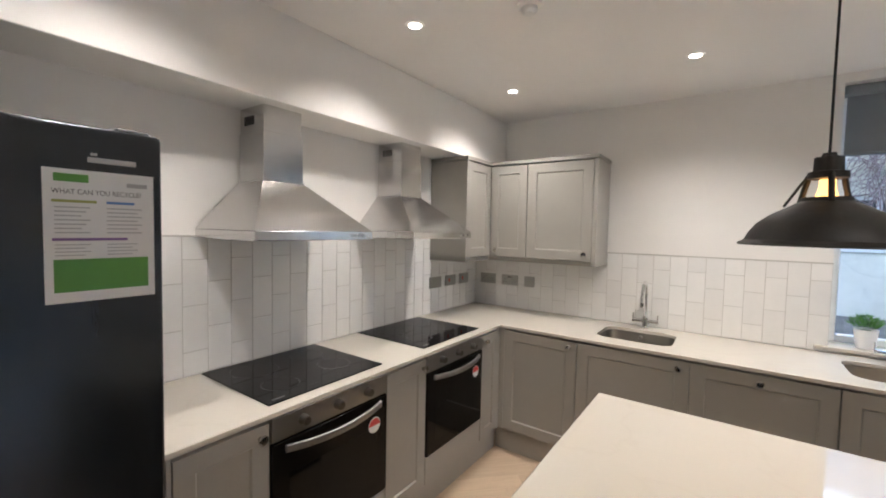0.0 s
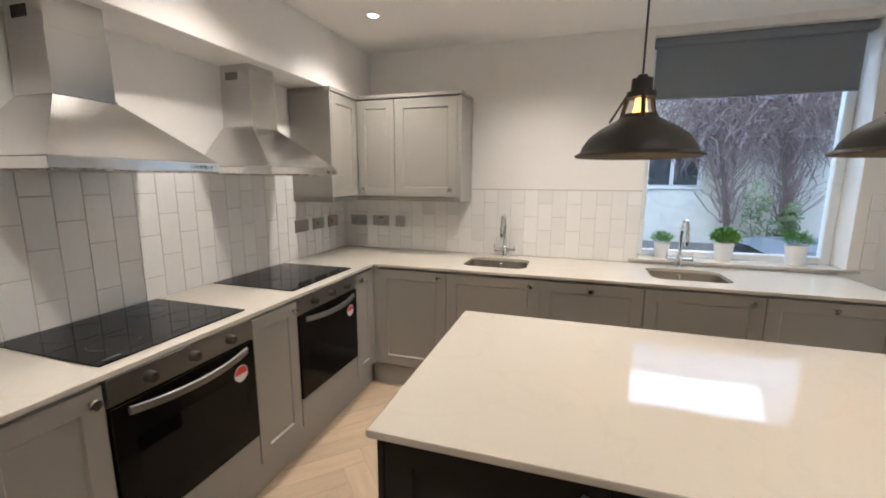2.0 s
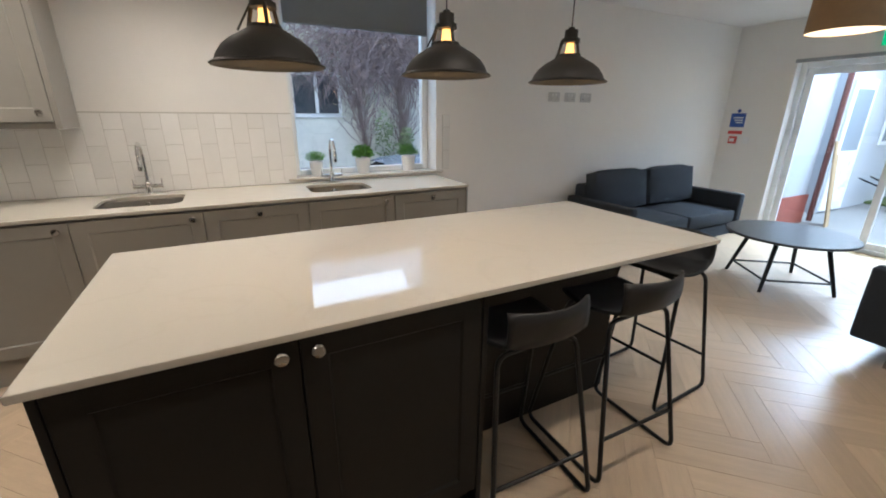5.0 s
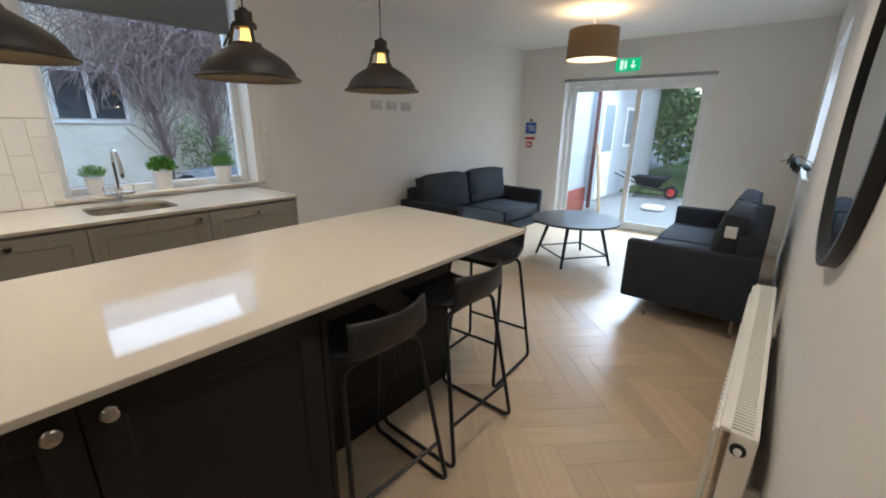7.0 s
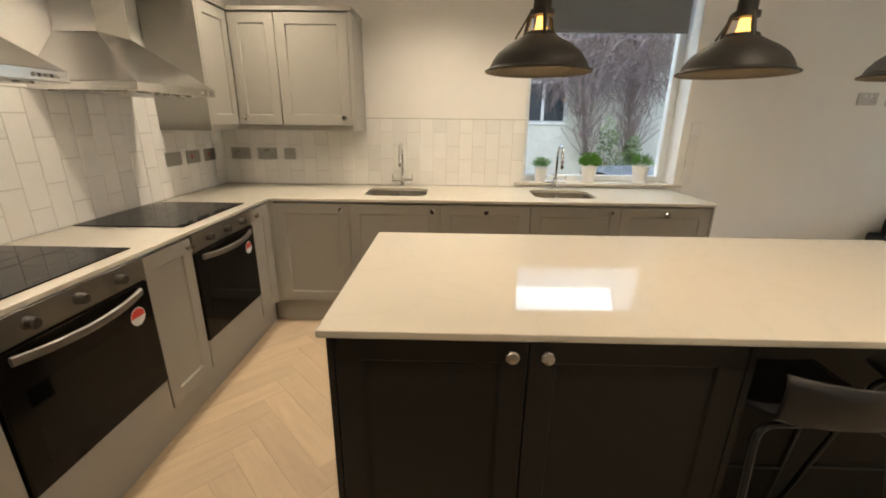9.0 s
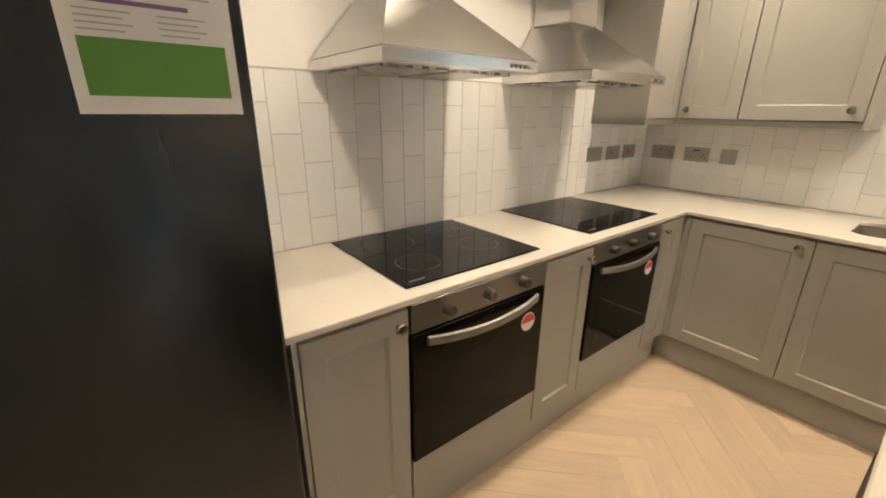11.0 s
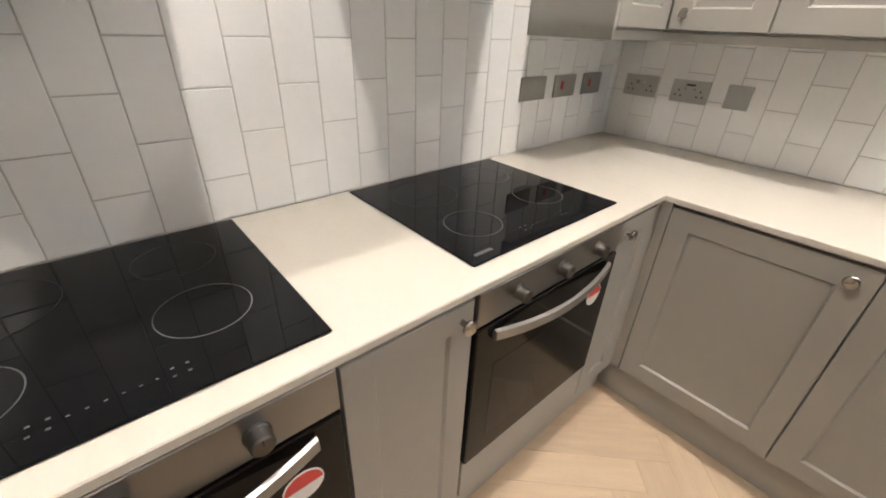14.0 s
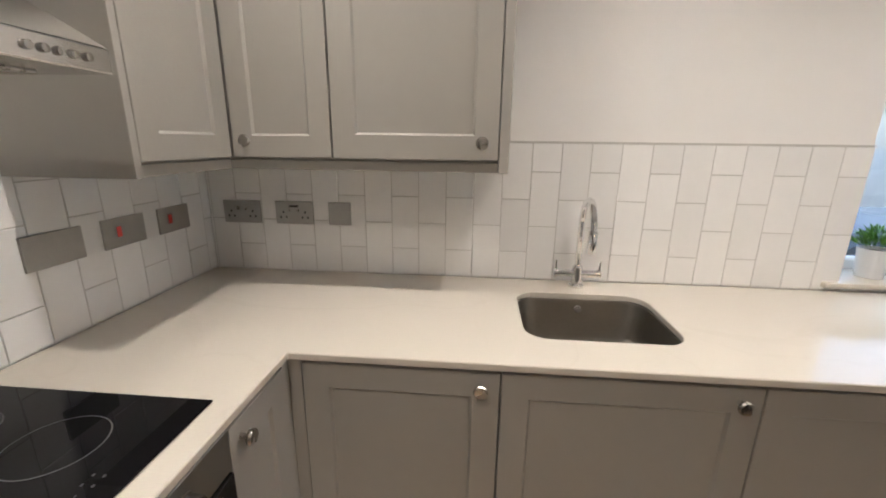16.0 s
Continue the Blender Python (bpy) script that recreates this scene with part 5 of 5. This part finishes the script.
part("rim", turned([(0, -0.02), (0.10, -0.03), (0.10, 0.03), (0, 0.02)], (10.87, -1.86, 0.045), (1, 0, 0), 24), RED, wheel, "red wheel rim")
for s in (-1, 1):
    part("handle_bar", tube(bmesh.new(), [(10.87 + s * 0.06, -1.86, 0.045), (10.87 + s * 0.2, -1.3, 0.13), (10.87 + s * 0.28, -0.45, 0.48)], 0.016), RODM, t)
    part("leg", tube(bmesh.new(), [(10.87 + s * 0.22, -1.15, 0.16), (10.87 + s * 0.24, -1.0, -0.14)], 0.014), RODM, t)
t.matrix_basis = Matrix.Translation((12.2, -1.0, -0.14)) @ Matrix.Scale(0.85, 4)
t = thing("storage_crate", (14.2, -1.9, -0.1), "red box with pale lid lying on the lawn", "crate")
part("box", B(13.9, 14.5, -2.2, -1.6, -0.10, 0.22, 0.01), BRICKRED, t)
part("lid", B(13.87, 14.53, -2.23, -1.57, 0.221, 0.28, 0.01), WHITERENDER, t)
t = thing("rubble_sack", (10.6, -1.5, -0.14), "crumpled white sack on the paving", "sack")
part("sack_body", cushion(10.4, 10.75, -1.7, -1.3, -0.14, -0.04, 0.04, 0.03), PAPER, t)
t = thing("garden_bin", (14.6, -2.9, -0.1), "dark grey garden bin at the lawn's edge", "bin")
part("bin_body", B(14.3, 14.9, -3.2, -2.6, -0.10, 0.75, 0.04, 2), ROOF, t)
part("bin_lid", B(14.27, 14.93, -3.23, -2.57, 0.751, 0.82, 0.02, 2), ROOF, t)

# parked car below the window
t = thing("parked_car", (4.7, 2.6, -0.64), "silver blue parked car beside the house", "car")
CY0, CY1, cz = 1.75, 3.4, -0.64


def car_shell(profile, y0, y1, inset):
    bm = bmesh.new()
    n = len(profile)
    cols = []
    for f, ins in ((0, inset), (0.12, 0.02), (0.5, 0), (0.88, 0.02), (1, inset)):
        y = y0 + (y1 - y0) * f
        cols.append([bm.verts.new((x, y, z - (ins if z > cz + 0.5 else 0))) for x, z in profile])
    for a, b in zip(cols, cols[1:]):
        for i in range(n):
            bm.faces.new((a[i], a[(i + 1) % n], b[(i + 1) % n], b[i]))
    bm.faces.new(cols[0][::-1]), bm.faces.new(cols[-1])
    return bm


part("body", car_shell([(2.6, cz + 0.25), (2.6, cz + 0.75), (3.4, cz + 0.95), (6.5, cz + 0.98), (6.6, cz + 0.3)], CY0, CY1, 0.05), CARPAINT, t)
part("cabin_glass", car_shell([(3.35, cz + 0.951), (4.05, cz + 1.37), (5.6, cz + 1.40), (6.35, cz + 0.981)], CY0 + 0.12, CY1 - 0.12, 0.08), CARGLASS, t)
part("roof", car_shell([(3.95, cz + 1.372), (4.2, cz + 1.44), (5.4, cz + 1.46), (5.7, cz + 1.40)], CY0 + 0.2, CY1 - 0.2, 0.03), CARPAINT, t)
for x in (3.35, 5.85):
    for y in (CY0 + 0.02, CY1 - 0.2):
        wl = part("wheel", turned([(0, 0), (0.30, 0), (0.31, 0.03), (0.31, 0.15), (0.30, 0.18), (0, 0.18)], (x, y, cz + 0.31), (0, 1, 0), 28), RUBBER, t)
        part("hub", turned([(0, 0), (0.19, 0.0), (0.17, 0.012), (0, 0.015)], (x, y - 0.001, cz + 0.31), (0, -1, 0), 20), NICKEL, wl)

# ---------------------------------------------------------------- wall tiles
TT, TB, JG = 1.415, CT + 0.001, 0.0026
tile_mesh = {}


def tile_piece(wdt, hgt):
    key = (round(wdt, 3), round(hgt, 3))
    if key not in tile_mesh:
        bm = B(-wdt / 2, wdt / 2, -0.0075, 0, 0, hgt)
        top = [e for e in bm.edges if all(v.co.y < -0.007 for v in e.verts)]
        bmesh.ops.bevel(bm, geom=top, offset=0.0012, segments=1, affect="EDGES")
        bmesh.ops.recalc_face_normals(bm, faces=bm.faces)
        me = bpy.data.meshes.new("tile")
        bm.to_mesh(me)
        bm.free()
        me.materials.append(TILE)
        tile_mesh[key] = me
    return tile_mesh[key]


def tiled(name, side, a0, a1, first, step, z0, z1, label, shift):
    """A tiled field: side 'x' is the hob wall, 'y' the window wall; joints of the odd columns sit half a tile lower."""
    back = B(0.0005, 0.0088, a0, a1, z0, z1) if side == "x" else B(a0, a1, -0.0088, -0.0005, z0, z1)
    ob = structure(name, back, GROUT, label, "wall tiles")
    rnd = random.Random(len(name))
    k = math.floor((a0 - first) / step)
    while first + k * step < a1 - 0.004:
        c0, c1 = max(a0, first + k * step), min(a1, first + (k + 1) * step)
        cuts = [z0] + [z for z in ([1.015, 1.215, 1.415] if (k + shift) % 2 else [1.115, 1.315]) if z0 < z < z1] + [z1]
        if c1 - c0 > 0.008:
            for b0, b1 in zip(cuts, cuts[1:]):
                if b1 - b0 < 0.008:
                    continue
                w, h, c = c1 - c0 - JG, b1 - b0 - JG, (c0 + c1) / 2
                p = new("tile", tile_piece(w, h))
                d = 0.0035 + rnd.uniform(0, 0.0004)
                tilt = Euler((rnd.gauss(0, 0.0016), 0, rnd.gauss(0, 0.0016))).to_matrix().to_4x4()
                m = Matrix.Translation((d, c, b0 + JG / 2)) @ Matrix.Rotation(radians(90), 4, "Z") if side == "x" else Matrix.Translation((c, -d, b0 + JG / 2))
                p.matrix_basis = m @ tilt
                p.parent = ob
        k += 1


tiled("tiles_west", "x", -2.70, -0.004, -2.622, 0.1028, TB, 1.515, "vertical brick-bond white tiles behind the hobs", 1)
tiled("tiles_north", "y", 0.012, 2.37, 1.150, 0.1025, TB, TT, "vertical brick-bond white tiles behind the sink", 1)
tiled("tiles_reveal", "y", 3.632, 3.70, 3.60, 0.1025, 0.95, TT, "white tile strip beside the kitchen window", 0)
tiled("tiles_under_sill", "y", 2.371, 3.53, 2.38, 0.1025, TB, WZ0 - 0.008, "white tile upstand under the window board", 0)
tr = B(0.0005, 0.012, -2.70, -0.694, 1.5155, 1.52)
box(tr, 0.0005, 2.37, -0.012, -0.0005, TT + 0.0005, TT + 0.006)
structure("tile_trim", tr, GROUT, "thin grey trim along the top of tiles", "trim")

# ---------------------------------------------------------------- herringbone floor
PL, PW, GAP = 0.60, 0.12, 0.0005
bm = B(-PW / 2 + GAP / 2, PW / 2 - GAP / 2, -PL / 2 + GAP / 2, PL / 2 - GAP / 2, -0.0115, 0)
bmesh.ops.bevel(bm, geom=[e for e in bm.edges if all(v.co.z > -0.001 for v in e.verts)], offset=0.0007, segments=1, affect="EDGES")
bmesh.ops.recalc_face_normals(bm, faces=bm.faces)
plank_me = bpy.data.meshes.new("plank")
bm.to_mesh(plank_me)
bm.free()
plank_me.materials.append(OAK)
floor = bpy.data.objects["floor"]
rot = Matrix.Rotation(radians(45), 4, "Z")
spots = []
N = 5
for k in range(-90, 90):
    for m in range(-12, 12):
        for c, turn in ((Vector(((k + 2 * N * m + N / 2) * PW, (k + 0.5) * PW, 0)), 90), (Vector(((k + 0.5) * PW, (k - 1.5 * N + 1 + 2 * N * m) * PW, 0)), 0)):
            w = rot @ c + Vector((2.2, -2.0, 0))
            if 0.03 < w.x < RX + 0.12 and w.y < 0.08 and w.y > (-4.9 if w.x < HX1 - 0.25 else -3.74):
                spots.append((w, 45 + turn))
seen, uniq = set(), []
for w, a in spots:
    key = (round(w.x, 2), round(w.y, 2), a)
    if key not in seen:
        seen.add(key)
        uniq.append((w, a))
near = [s for s in uniq if 0.4 < s[0].x < 6.8 and -3.5 < s[0].y < -0.5 and not (1.75 < s[0].x < 3.3 and -1.85 < s[0].y < -1.7)]
far = [s for s in uniq if s not in near] + near[300:]
for w, a in near[:300]:
    p = new("plank", plank_me)
    p.matrix_basis = Matrix.Translation(w) @ Matrix.Rotation(radians(a), 4, "Z")
    p.parent = floor
verts, faces = [], []
for w, a in far:
    m = Matrix.Translation(w) @ Matrix.Rotation(radians(a), 4, "Z")
    o = len(verts)
    verts += [tuple(m @ v.co) for v in plank_me.vertices]
    faces += [tuple(o + k for k in f.vertices) for f in plank_me.polygons]
me = bpy.data.meshes.new("planks")
me.from_pydata(verts, [], faces)
me.materials.append(OAK)
pk = new("planks", me)
pk.parent = floor
pk["kind"] = "stuff"
